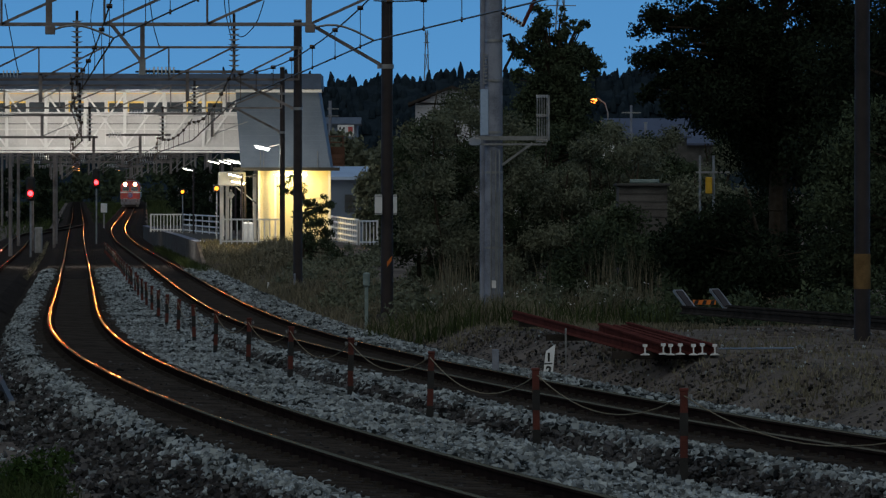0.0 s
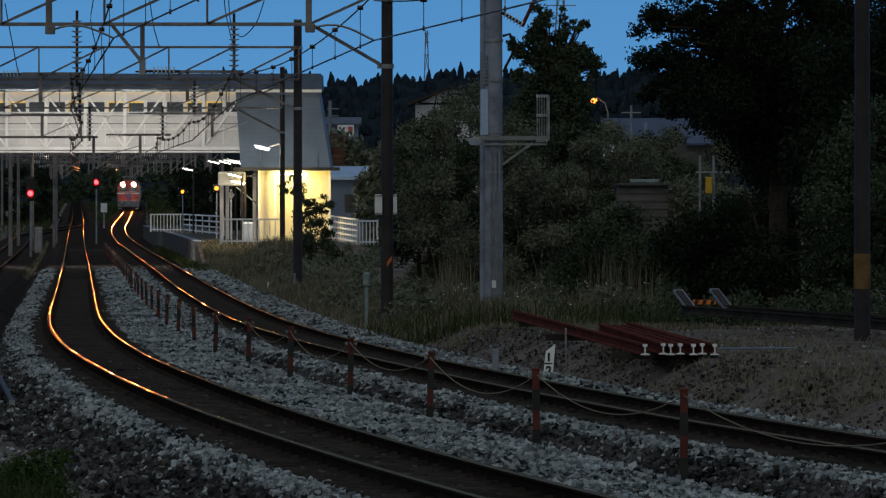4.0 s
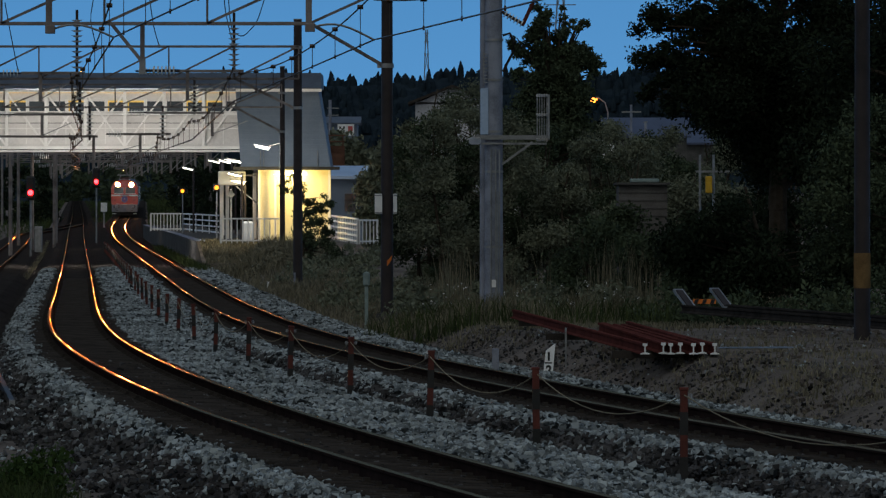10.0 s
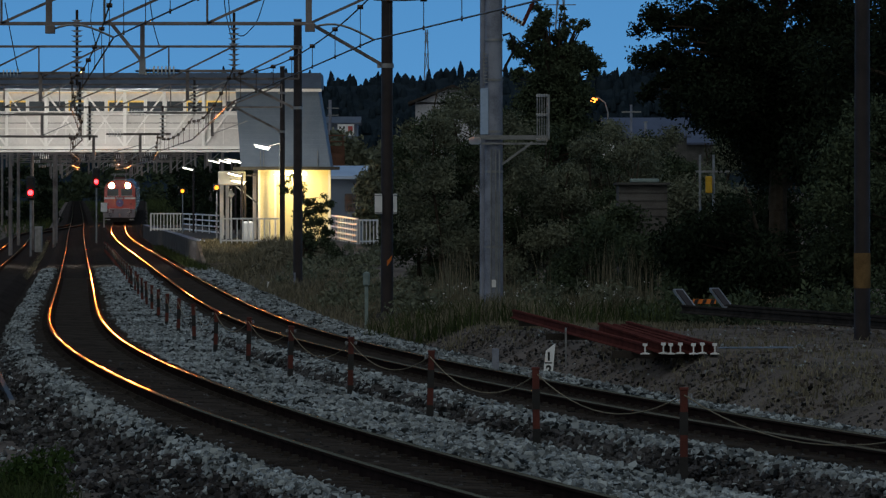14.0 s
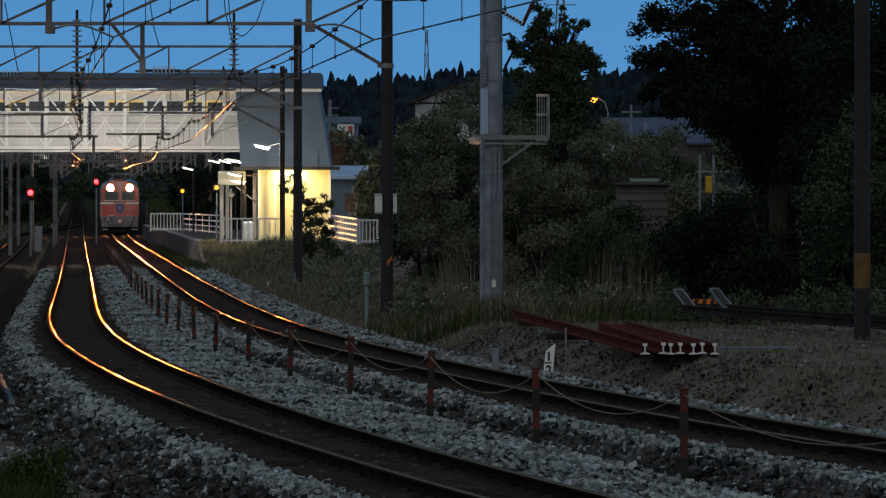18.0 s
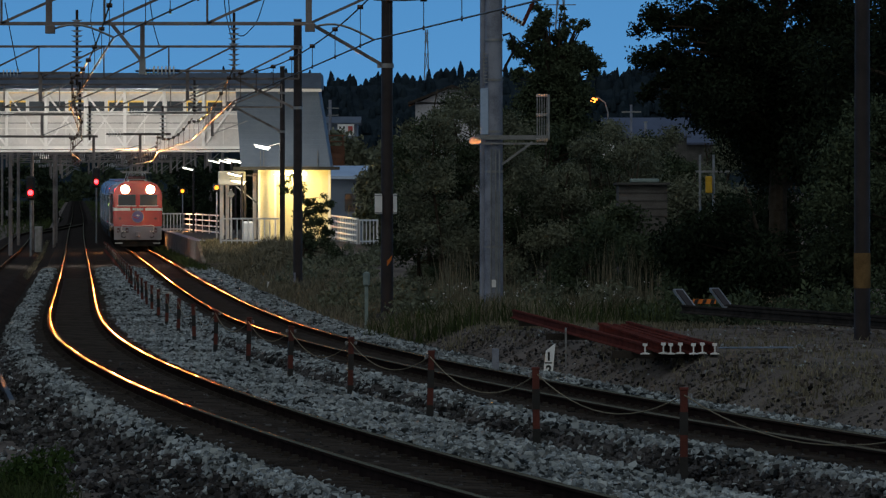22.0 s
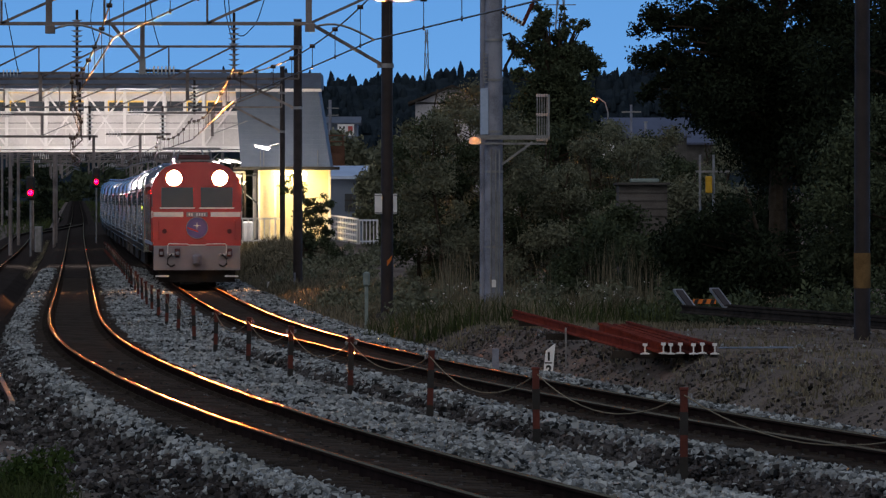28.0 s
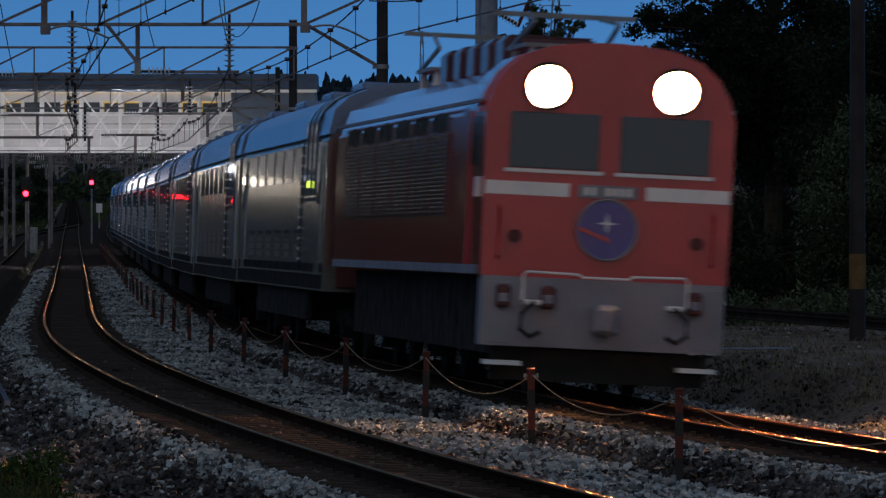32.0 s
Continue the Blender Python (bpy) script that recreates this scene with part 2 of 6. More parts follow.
M_BLUEROOF = surface("dark_blue_roof", (0.035, 0.047, 0.09), (0.07, 0.09, 0.15), 0.8, 0.5, 0.2, 0.2, 15)
M_TIN = surface("blue_tin_roof", (0.26, 0.36, 0.52), (0.42, 0.54, 0.72), 0.8, 0.4, 0.2, 0.2, 15)

# ---- building helpers ----


def box(bm, c, s, rz=0.0, rx=0.0, ry=0.0, bev=0.0):
    m = Matrix.LocRotScale(c, Euler((rx, ry, rz)), s)
    g = bmesh.ops.create_cube(bm, size=1, matrix=m)
    if bev:
        e = list({x for v in g["verts"] for x in v.link_edges})
        bmesh.ops.bevel(bm, geom=e, offset=bev, segments=1, affect="EDGES")
    return bm


def rod(bm, a, b, r, n=8, r2=None):
    a, b = Vector(a), Vector(b)
    d = b - a
    m = Matrix.Translation((a + b) / 2) @ d.to_track_quat("Z", "Y").to_matrix().to_4x4()
    bmesh.ops.create_cone(bm, cap_ends=True, segments=n, radius1=r, radius2=r if r2 is None else r2, depth=d.length, matrix=m)
    return bm


def bar(bm, a, b, w, h):
    """A square bar from a to b."""
    a, b = Vector(a), Vector(b)
    d = b - a
    m = Matrix.Translation((a + b) / 2) @ d.to_track_quat("Z", "Y").to_matrix().to_4x4() @ Matrix.Diagonal((w, h, d.length, 1))
    bmesh.ops.create_cube(bm, size=1, matrix=m)
    return bm


def plate(bm, pts, depth):
    """A flat outline given by corner points, thickened along depth (a vector)."""
    lo = [bm.verts.new(p) for p in pts]
    hi = [bm.verts.new(Vector(p) + Vector(depth)) for p in pts]
    bm.faces.new(lo)
    bm.faces.new(hi[::-1])
    for i in range(len(pts)):
        j = (i + 1) % len(pts)
        bm.faces.new((lo[j], lo[i], hi[i], hi[j]))
    return bm


def tube(bm, pts, r, n=6):
    rings = []
    pts = [Vector(p) for p in pts]
    for i, p in enumerate(pts):
        d = (pts[min(i + 1, len(pts) - 1)] - pts[max(i - 1, 0)]).normalized()
        q = d.to_track_quat("Z", "Y")
        rings.append([bm.verts.new(p + q @ Vector((r * math.cos(6.2832 * j / n), r * math.sin(6.2832 * j / n), 0))) for j in range(n)])
    for u, v in zip(rings, rings[1:]):
        for j in range(n):
            bm.faces.new((u[j], u[(j + 1) % n], v[(j + 1) % n], v[j]))
    return bm


def mesh_of(name, bm, material, smooth=False):
    bmesh.ops.recalc_face_normals(bm, faces=bm.faces[:])
    me = bpy.data.meshes.new(name)
    bm.to_mesh(me)
    bm.free()
    for m in (material if isinstance(material, (list, tuple)) else [material]):
        me.materials.append(m)
    if smooth:
        me.polygons.foreach_set("use_smooth", [True] * len(me.polygons))
    return me


def part(name, bm, material, parent=None, label="", smooth=False):
    ob = new(name, mesh_of(name, bm, material, smooth))
    ob.parent = parent
    return tagged(ob, label)


def arrays(name, verts, faces, material, parent=None, kind="", label=""):
    me = bpy.data.meshes.new(name)
    me.from_pydata(np.asarray(verts).tolist(), [], np.asarray(faces).tolist())
    me.materials.append(material)
    ob = new(name, me)
    ob.parent = parent
    return tagged(ob, label, kind=kind)


def thing(name, x, y, z, label, category, group="", kind="", rz=0.0):
    ob = new(name)
    ob.matrix_basis = pose(x, y, z, 0, 0, rz)
    return tagged(ob, label, category, group, kind)


# ---- the lines of the two tracks ----
RIGHT_Y = np.array([20, 30, 45, 54, 60, 65, 70, 80, 90, 100, 120, 140, 160, 200, 260, 300, 350, 400, 450, 500, 600, 800, 1300], float)
RIGHT_X = np.array([11.4, 8.75, 5.3, 3.56, 2.55, 1.84, 1.21, 0.12, -0.88, -1.82, -3.46, -4.85, -6.15, -8.7, -12.5, -15.05, -18.35, -21.7, -24.8, -27.6, -32.6, -42.7, -68], float)
LEFT_Y = np.array([20, 30, 42, 50, 60, 70, 80, 90, 100, 120, 140, 160, 200, 260, 350, 450, 540, 800, 1300], float)
LEFT_X = np.array([5.2, 3.1, 0.83, -0.46, -1.9, -3.1, -4.13, -5.08, -5.95, -7.47, -8.8, -10.05, -12.52, -16.25, -21.88, -28.1, -33.6, -49.8, -81], float)
GRADE_Y = np.array([20, 30, 45, 65, 90, 130, 250, 350, 500, 800, 1300], float)
GRADE_Z = np.array([0.1, 0.08, 0.05, 0, -0.16, -0.4, -0.65, -0.68, -0.15, 0.8, 1.9], float)


def smooth_line(x, xs, fs):
    m = np.gradient(fs, xs)
    x = np.asarray(x, float)
    i = np.clip(np.searchsorted(xs, x) - 1, 0, len(xs) - 2)
    h = xs[i + 1] - xs[i]
    t = (x - xs[i]) / h
    return ((2 * t**3 - 3 * t**2 + 1) * fs[i] + (t**3 - 2 * t**2 + t) * h * m[i] + (3 * t**2 - 2 * t**3) * fs[i + 1] + (t**3 - t**2) * h * m[i + 1])


def right_x(y):
    return smooth_line(y, RIGHT_Y, RIGHT_X)


def left_x(y):
    return smooth_line(y, LEFT_Y, LEFT_X)


def rail_z(y):
    return smooth_line(y, GRADE_Y, GRADE_Z)


def cant(y):
    """Lean of the curve in radians: the rail on the outer (western) side lies higher."""
    return np.radians(2.8) * np.clip((170 - np.asarray(y, float)) / 80, 0, 1)


def side(line, y):
    """Unit vector across the track in plan, towards +x."""
    g = (line(np.asarray(y) + 0.5) - line(np.asarray(y) - 0.5))
    n = np.sqrt(1 + g * g)
    return 1 / n, -g / n


def across(line, y, off, up):
    """Points at an offset from a track's centre, in its canted plane."""
    sx, sy = side(line, y)
    c = cant(y)
    return np.stack([line(y) + sx * off * np.cos(c), y + sy * off, rail_z(y) - off * np.sin(c) + up], -1)


STEPS = np.concatenate([np.arange(24, 140, 1.0), np.arange(140, 400, 3.0), np.arange(400, 1290, 12.0)])


def sweep(name, line, profile, material, parent=None, steps=STEPS, closed=False, label="", kind=""):
    """A profile of (offset, up) carried along a track."""
    rows = np.stack([across(line, steps, o, u) for o, u in profile], 1)
    n, k = rows.shape[0], rows.shape[1]
    f = []
    for i in range(n - 1):
        for j in range(k if closed else k - 1):
            a, b = i * k + j, i * k + (j + 1) % k
            f.append((a, b, b + k, a + k))
    return arrays(name, rows.reshape(-1, 3), f, material, parent, kind, label)


def ground_z(x, y):
    """Height of the earth."""
    x, y = np.asarray(x, float), np.asarray(y, float)
    r, l, z = right_x(np.clip(y, 20, 1290)), left_x(np.clip(y, 20, 1290)), rail_z(np.clip(y, 20, 1290))
    g = z - 0.5
    east = np.clip((x - r - 2.1) / 1.4, 0, 1)
    rise = 0.36 * np.clip((135 - y) / 30, 0, 1) * np.clip((y - 48) / 26, 0, 1)
    g = g + east * (0.28 + rise) + 1.6 * np.clip((x - r - 14) / 30, 0, 1)
    g = g + 0.95 * np.clip((y - 208) / 36, 0, 1) * np.clip((x - r - 2.9) / 1.2, 0, 1) * np.clip((430 - y) / 40, 0, 1)
    west = np.clip((l - 2.4 - x) / 6, 0, 1)
    g = g - 0.15 * west * np.clip((90 - y) / 40, 0, 1)
    return g

# ---- ground ----
gx = np.concatenate([np.linspace(-900, -80, 18), np.linspace(-70, -26, 12), np.arange(-24, 24, 0.6), np.linspace(26, 70, 12), np.linspace(90, 1500, 20)])
gy = np.concatenate([np.linspace(-60, 16, 8), np.arange(18, 140, 1.2), np.arange(142, 420, 4), np.linspace(430, 1280, 40), np.linspace(1400, 4500, 12)])
GX, GY = np.meshgrid(gx, gy)
GZ = ground_z(GX, GY) + np.where((GY > 30) & (GY < 200), np.random.uniform(-0.03, 0.03, GX.shape), 0)
gv = np.stack([GX, GY, GZ], -1).reshape(-1, 3)
nx = len(gx)
gf = [(j * nx + i, j * nx + i + 1, (j + 1) * nx + i + 1, (j + 1) * nx + i) for j in range(len(gy) - 1) for i in range(nx - 1)]
tagged(arrays("ground", gv, gf, M_SOIL), "dark trampled soil with patches of dry grass", "ground", kind="structure")

# ---- tracks ----
RAIL = [(-0.062, -0.153), (-0.062, -0.142), (-0.01, -0.122), (-0.009, -0.045), (-0.032, -0.034), (-0.032, -0.015), (0.032, -0.015), (0.032, -0.034),
        (0.009, -0.045), (0.01, -0.122), (0.062, -0.142), (0.062, -0.153)]
# worn running surface, rounded further to spread the headlight glints
HEAD = [(-0.0325 * math.cos(math.pi * i / 14), -0.0145 + 0.0155 * math.sin(math.pi * i / 14)) for i in range(15)]


def railway(name, line, label, count=None, first=0.0):
    root = thing(name, 0, 0, 0, label, "railway track", kind="structure")
    steep = [(-2.3, -0.66), (-1.7, -0.42), (-1.28, -0.2), (-1.0, -0.185)] if line is left_x else [(-2.3, -0.66), (-1.85, -0.42), (-1.45, -0.2), (-1.0, -0.185)]
    flat = [(1.0, -0.175), (1.7, -0.14), (2.45, -0.125), (2.8, -0.36)]
    run = STEPS[STEPS > first]
    heaped = [(1.0, -0.16), (1.5, -0.1), (1.9, -0.14), (2.4, -0.45)]
    inner = flat if line is left_x else heaped if line is right_x else [(-o, u) for o, u in steep[::-1]]
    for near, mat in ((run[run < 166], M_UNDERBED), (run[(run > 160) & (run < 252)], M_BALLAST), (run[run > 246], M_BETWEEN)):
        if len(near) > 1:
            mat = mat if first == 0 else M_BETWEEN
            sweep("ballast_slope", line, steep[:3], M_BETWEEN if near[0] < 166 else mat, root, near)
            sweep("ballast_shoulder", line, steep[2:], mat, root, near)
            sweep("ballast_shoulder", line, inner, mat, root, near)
    sweep("track_bed", line, [(-1.0, -0.185), (-0.45, -0.175), (0, -0.17), (0.45, -0.175), (1.0, -0.185)], M_BETWEEN, root, run)
    for s in (-0.5665, 0.5665):
        sweep("rail", line, [(o + s, u) for o, u in RAIL], M_RAILSIDE, root, run, closed=True)
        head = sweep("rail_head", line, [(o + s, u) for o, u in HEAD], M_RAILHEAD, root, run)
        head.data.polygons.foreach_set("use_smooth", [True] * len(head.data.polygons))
    bm = bmesh.new()
    box(bm, (0, 0, -0.155), (2.0, 0.2, 0.06), bev=0.012)
    for s in (-0.5665, 0.5665):
        box(bm, (s, 0, -0.125), (0.3, 0.16, 0.02))
        for q in (-0.1, 0.1):
            box(bm, (s + q, 0, -0.105), (0.05, 0.07, 0.035))
    me = mesh_of("sleeper", bm, M_SLEEPER)
    y = max(38.0, first + 2)
    for i in range(290 if count is None else count):
        ob = new("sleeper", me)
        ob.parent = root
        sx, sy = side(line, y)
        ob.matrix_basis = Matrix.Translation((float(line(y)), y, float(rail_z(y)))) @ Euler((0, float(cant(y)), math.atan2(float(sy), float(sx)))).to_matrix().to_4x4()
        y += 0.62
    return root


railway("railway_track_east", right_x, "curved track with rusty rails on grey ballast")
railway("railway_track_west", left_x, "curved track with shining worn rail heads on ballast")



def siding_x(y):
    u = np.clip((540 - np.asarray(y, float)) / 120, 0, 1)
    return left_x(y) - 3.75 * u * u * (3 - 2 * u)


railway("railway_track_siding", siding_x, "disused siding curving away from the main line", 60, 104.0)

# loose stones on the shoulders: irregular eight-sided lumps
OCT = np.array([(1, 0, 0), (-1, 0, 0), (0, 1, 0), (0, -1, 0), (0, 0, 1), (0, 0, -1)], float)
OCT_F = np.array([(0, 2, 4), (2, 1, 4), (1, 3, 4), (3, 0, 4), (2, 0, 5), (1, 2, 5), (3, 1, 5), (0, 3, 5)])
CUBE = np.array([(x, y, z) for x in (-1, 1) for y in (-1, 1) for z in (-1, 1)], float)
CUBE_F = np.array([(0, 1, 3, 2), (4, 6, 7, 5), (0, 4, 5, 1), (2, 3, 7, 6), (0, 2, 6, 4), (1, 5, 7, 3)])


def scatter_stones(name, pts, sizes, seed, label, mat=M_STONE):
    rg = np.random.default_rng(seed)
    n = len(pts)
    half = n // 2
    for base, faces, sl in ((OCT, OCT_F, slice(0, half)), (CUBE * 0.66, CUBE_F, slice(half, n))):
        p, s = pts[sl], sizes[sl]
        m = len(p)
        if not m:
            continue
        v = base[None] * rg.uniform(0.6, 1.25, (m, len(base), 3)) * rg.uniform(0.65, 1.2, (m, 1, 3))
        a, b = rg.uniform(0, 6.28, (2, m))
        ca, sa, cb, sb = np.cos(a)[:, None], np.sin(a)[:, None], np.cos(b)[:, None], np.sin(b)[:, None]
        x, y, z = v[..., 0], v[..., 1], v[..., 2]
        x, y = x * ca - y * sa, x * sa + y * ca
        y, z = y * cb - z * sb, y * sb + z * cb
        v = np.stack([x, y, z], -1) * s[:, None, None] + p[:, None]
        f = faces[None] + (np.arange(m) * len(base))[:, None, None]
        ob = arrays(name, v.reshape(-1, 3), f.reshape(-1, faces.shape[1]), mat, kind="stuff", label=label)
        tagged(ob, label, "ballast", kind="stuff")


def heaped_height(o):
    return np.interp(o, [0, 1.0, 1.5, 1.9, 2.4], [-0.17, -0.155, -0.095, -0.135, -0.44])


def flat_height(o):
    return np.interp(o, [0, 1.0, 1.7, 2.45, 2.8], [-0.17, -0.17, -0.135, -0.12, -0.35])


def bed_height(o):
    return np.interp(np.abs(o), [0, 1.0, 1.45, 1.85, 2.3], [-0.17, -0.18, -0.195, -0.415, -0.64])


def west_height(o):
    return np.interp(np.abs(o), [0, 1.0, 1.28, 1.7, 2.3], [-0.17, -0.18, -0.195, -0.415, -0.64])


rng = np.random.default_rng(3)


def stone_band(line, n, y0, y1, o0, o1, seed, mat, label, grow=1.0, height=bed_height):
    rg = np.random.default_rng(seed)
    yy = y0 + (y1 - y0) * rg.uniform(0, 1, n) ** 1.5
    off = rg.uniform(o0, o1, n) + rg.normal(0, 0.06, n)
    pts = across(line, yy, off, height(off) + rg.normal(0, 0.012, n))
    scatter_stones("ballast_stones", pts, rg.uniform(0.018, 0.045, n) * (1 + grow * (yy - 40) / 110), seed, label, mat)


PALE, SOILED = "loose grey crushed stones on the ballast shoulder", "dark soiled stones on the ballast slope"
stone_band(right_x, 27000, 42, 250, -1.5, -0.95, 51, M_STONE, PALE)
stone_band(right_x, 24000, 42, 150, -2.35, -1.5, 52, M_STONE_DARK, SOILED)
stone_band(right_x, 2200, 42, 150, -2.3, -1.5, 61, M_STONE, PALE)
stone_band(right_x, 22000, 42, 250, 0.95, 2.05, 53, M_STONE, PALE, height=heaped_height)
stone_band(right_x, 9000, 42, 120, 1.95, 2.5, 54, M_STONE_DARK, SOILED, height=heaped_height)
stone_band(left_x, 46000, 36, 250, 0.95, 2.6, 55, M_STONE, PALE, height=flat_height)
stone_band(left_x, 16000, 36, 250, -1.38, -0.95, 56, M_STONE, PALE, height=west_height)
stone_band(left_x, 7000, 36, 110, -2.5, -1.35, 57, M_STONE_DARK, SOILED, height=west_height)
stone_band(left_x, 900, 36, 110, -2.1, -1.35, 60, M_STONE, PALE, height=west_height)
stone_band(left_x, 9000, 36, 90, -0.95, 0.95, 58, M_STONE_DARK, "dark oily stones between the rails", 0.3)
stone_band(right_x, 9000, 42, 90, -0.95, 0.95, 59, M_STONE_DARK, "dark oily stones between the rails", 0.3)
n1 = 500
yy = rng.uniform(44, 75, n1)
xx = left_x(yy) - 2.2 - np.abs(rng.normal(0, 0.9, n1))
scatter_stones("scattered_stones", np.stack([xx, yy, ground_z(xx, yy) + 0.01], -1), rng.uniform(0.01, 0.04, n1), 8, "stones strewn over dark soil beside the ballast")
n1 = 2500
yy = rng.uniform(60, 130, n1)
xx = right_x(yy) + 2.4 + np.abs(rng.normal(0, 0.8, n1))
scatter_stones("scattered_stones", np.stack([xx, yy, ground_z(xx, yy) + 0.01], -1), rng.uniform(0.012, 0.04, n1), 9, "stones strewn over the ground beside the ballast", M_STONE_DARK)

# ---- rope fence between the tracks ----


def fence_posts():
    ys = [43.5, 51.4, 58, 65.2, 73.5, 83, 92, 101.5, 110] + [119 + 9 * i for i in range(24)]
    bm = bmesh.new()
    box(bm, (0, 0, 0.27), (0.07, 0.07, 0.84), bev=0.008)
    box(bm, (0, 0, 0.7), (0.082, 0.082, 0.03), bev=0.006)
    me = mesh_of("post", bm, M_RUST)
    bm = bmesh.new()
    rod(bm, (-0.065, 0, 0.64), (0.065, 0, 0.64), 0.011, 6)
    for q in (-0.06, 0.06):
        rod(bm, (q, 0, 0.62), (q, 0, 0.66), 0.016, 6)
    hook = mesh_of("rope_hook", bm, M_GALV)
    band = mesh_of("black_band", box(bmesh.new(), (0, 0, 0.4), (0.073, 0.073, 0.2)), M_BLACK)
    foot = mesh_of("foot_band", box(bmesh.new(), (0, 0, 0.0), (0.073, 0.073, 0.22)), M_BLACK)
    tops = []
    root = thing("rope_fence", 0, 0, 0, "low rust-red and black steel posts with a sagging rope", "fence")
    for y in ys:
        yy = np.array([y])
        p = across(right_x, yy, -1.98, 0)[0]
        z = -0.19 + float(rail_z(y))
        ob = new("post", me)
        ob.parent = root
        ob.matrix_basis = pose(p[0], p[1], z, random.uniform(-2, 2), random.uniform(-2, 2), random.uniform(-10, 10))
        for nm, sub in (("rope_hook", hook), ("black_band", band), ("foot_band", foot)):
            q = new(nm, sub)
            q.parent = ob
        tops.append(Vector((p[0], p[1], z + 0.65)))
    for a, b in zip(tops, tops[1:]):
        bm = bmesh.new()
        sag = random.uniform(0.22, 0.3)
        pts = [a.lerp(b, i / 12) - Vector((0, 0, sag * 4 * (i / 12) * (1 - i / 12))) for i in range(13)]
        tube(bm, pts, 0.006, 5)
        part("rope", bm, M_ROPE, root)


fence_posts()

# ---- catenary masts, portals and wires ----


def mast(x, y, z0, z1, r, label, mat=M_POLE, name="catenary_mast"):
    root = thing(name, x, y, z0, label, "mast", "catenary masts")
    bm = bmesh.new()
    rod(bm, (0, 0, -0.4), (0, 0, z1 - z0), r, 20, r * 0.85)
    part("pole", bm, mat, root, smooth=False)
    part("cap", rod(bmesh.new(), (0, 0, z1 - z0), (0, 0, z1 - z0 + 0.04), r * 0.9, 16), M_GALV, root)
    part("footing", rod(bmesh.new(), (0, 0, -0.35), (0, 0, 0.08), r * 1.9, 14, r * 1.7), M_DARKCONC, root)
    return root


def bands(root, hs, r, mat=M_GALV):
    for h in hs:
        bm = bmesh.new()
        rod(bm, (0, 0, h - 0.05), (0, 0, h + 0.05), r * 1.12, 16)
        box(bm, (-r * 1.2, 0, h), (r * 0.8, r * 0.7, 0.1))
        part("clamp", bm, mat, root)


mastA = mast(-1.275, 134, -0.5, 8.6, 0.145, "dark brown steel catenary mast with a warning stripe")
bands(mastA, [5.73], 0.14)
mastB = mast(-5.04, 204, -0.75, 8.4, 0.165, "dark steel catenary mast carrying a lattice beam")
bands(mastB, [8.2, 6.1], 0.15)
mastC = mast(-6.83, 250, -0.3, 7.8, 0.12, "thin dark catenary mast beside the station")
bands(mastC, [5.35, 7.0], 0.12)
mastD = mast(6.56, 92, -0.2, 8.6, 0.13, "dark steel mast with a faded yellow and black band")
bm = bmesh.new()
rod(bm, (0, 0, 1.0), (0, 0, 1.55), 0.133, 20)
part("warning_band", bm, M_FADED, mastD, "faded ochre reflective band")
part("warning_stripe", plate(bmesh.new(), [(0.0, -0.147, 1.16), (0.1, -0.11, 1.3), (0.12, -0.1, 1.42), (0.0, -0.147, 1.28)], (0, -0.006, 0)), M_ORANGEP, mastA, "worn orange warning stripe")


def portal(y, x0, x1, z_low, z_high, posts, name, bays, low_from=0.0):
    """A lattice beam over the tracks."""
    root = thing(name, x1, y, z_low, "steel lattice beam spanning the tracks under the wires", "catenary beam", "catenary beams")
    L = x0 - x1
    for h in (0, z_high - z_low):
        bm = bmesh.new()
        for q in (-0.3, 0.3):
            bar(bm, (0 if h else low_from, q, h), (L, q, h), 0.07, 0.065)
        part("chord", bm, M_BEAM, root)
    w = L / bays
    for i in range(bays):
        bm = bmesh.new()
        bar(bm, (w * i, -0.3, z_high - z_low), (w * (i + 1), -0.3, 0), 0.07, 0.06)
        part("brace", bm, M_BEAM, root)
        bm = bmesh.new()
        bar(bm, (w * i, -0.3, 0 if i or not low_from else 0.7), (w * i, -0.3, z_high - z_low), 0.05, 0.05)
        part("strut", bm, M_BEAM, root)
    return root


pA = portal(134, -14.72, -0.68, 6.19, 7.25, 0, "catenary_beam", 6, -2.3)
bm = bmesh.new()
bar(bm, (-2.37, 0, 0.02), (-0.57, 0, -1.02), 0.1, 0.08)
part("knee_brace", bm, M_BEAM, pA)
part("hanger", bar(bmesh.new(), (-6.17, 0, 0), (-6.17, 0, -0.88), 0.1, 0.1), M_BEAM, pA)
part("hanger_stay", bar(bmesh.new(), (-6.88, 0, 0), (-6.17, 0, -0.88), 0.08, 0.08), M_BEAM, pA)
for q in range(6):
    part("insulator_disc", rod(bmesh.new(), (-5.92 + q * 0.09, 0, -1.07), (-5.89 + q * 0.09, 0, -1.07), 0.1, 10), M_PORC, pA)
part("insulator_core", rod(bmesh.new(), (-6.22, 0, -1.07), (-5.32, 0, -1.07), 0.03, 6), M_POLE, pA)
part("insulator_bracket", bar(bmesh.new(), (-6.17, 0, -0.8), (-6.17, 0, -1.15), 0.14, 0.12), M_GALV, pA)
pB = portal(204, -18.5, -5.0, 6.36, 7.48, 0, "catenary_beam", 6)
bm = bmesh.new()
bar(bm, (-2.2, 0, 0), (0, 0, -1.1), 0.11, 0.09)
part("knee_brace", bm, M_BEAM, pB)
pC = portal(250, -21, -6.85, 6.09, 7.05, 0, "catenary_beam", 6)
bm = bmesh.new()
bar(bm, (-2.0, 0, 0), (0, 0, -1.05), 0.11, 0.09)
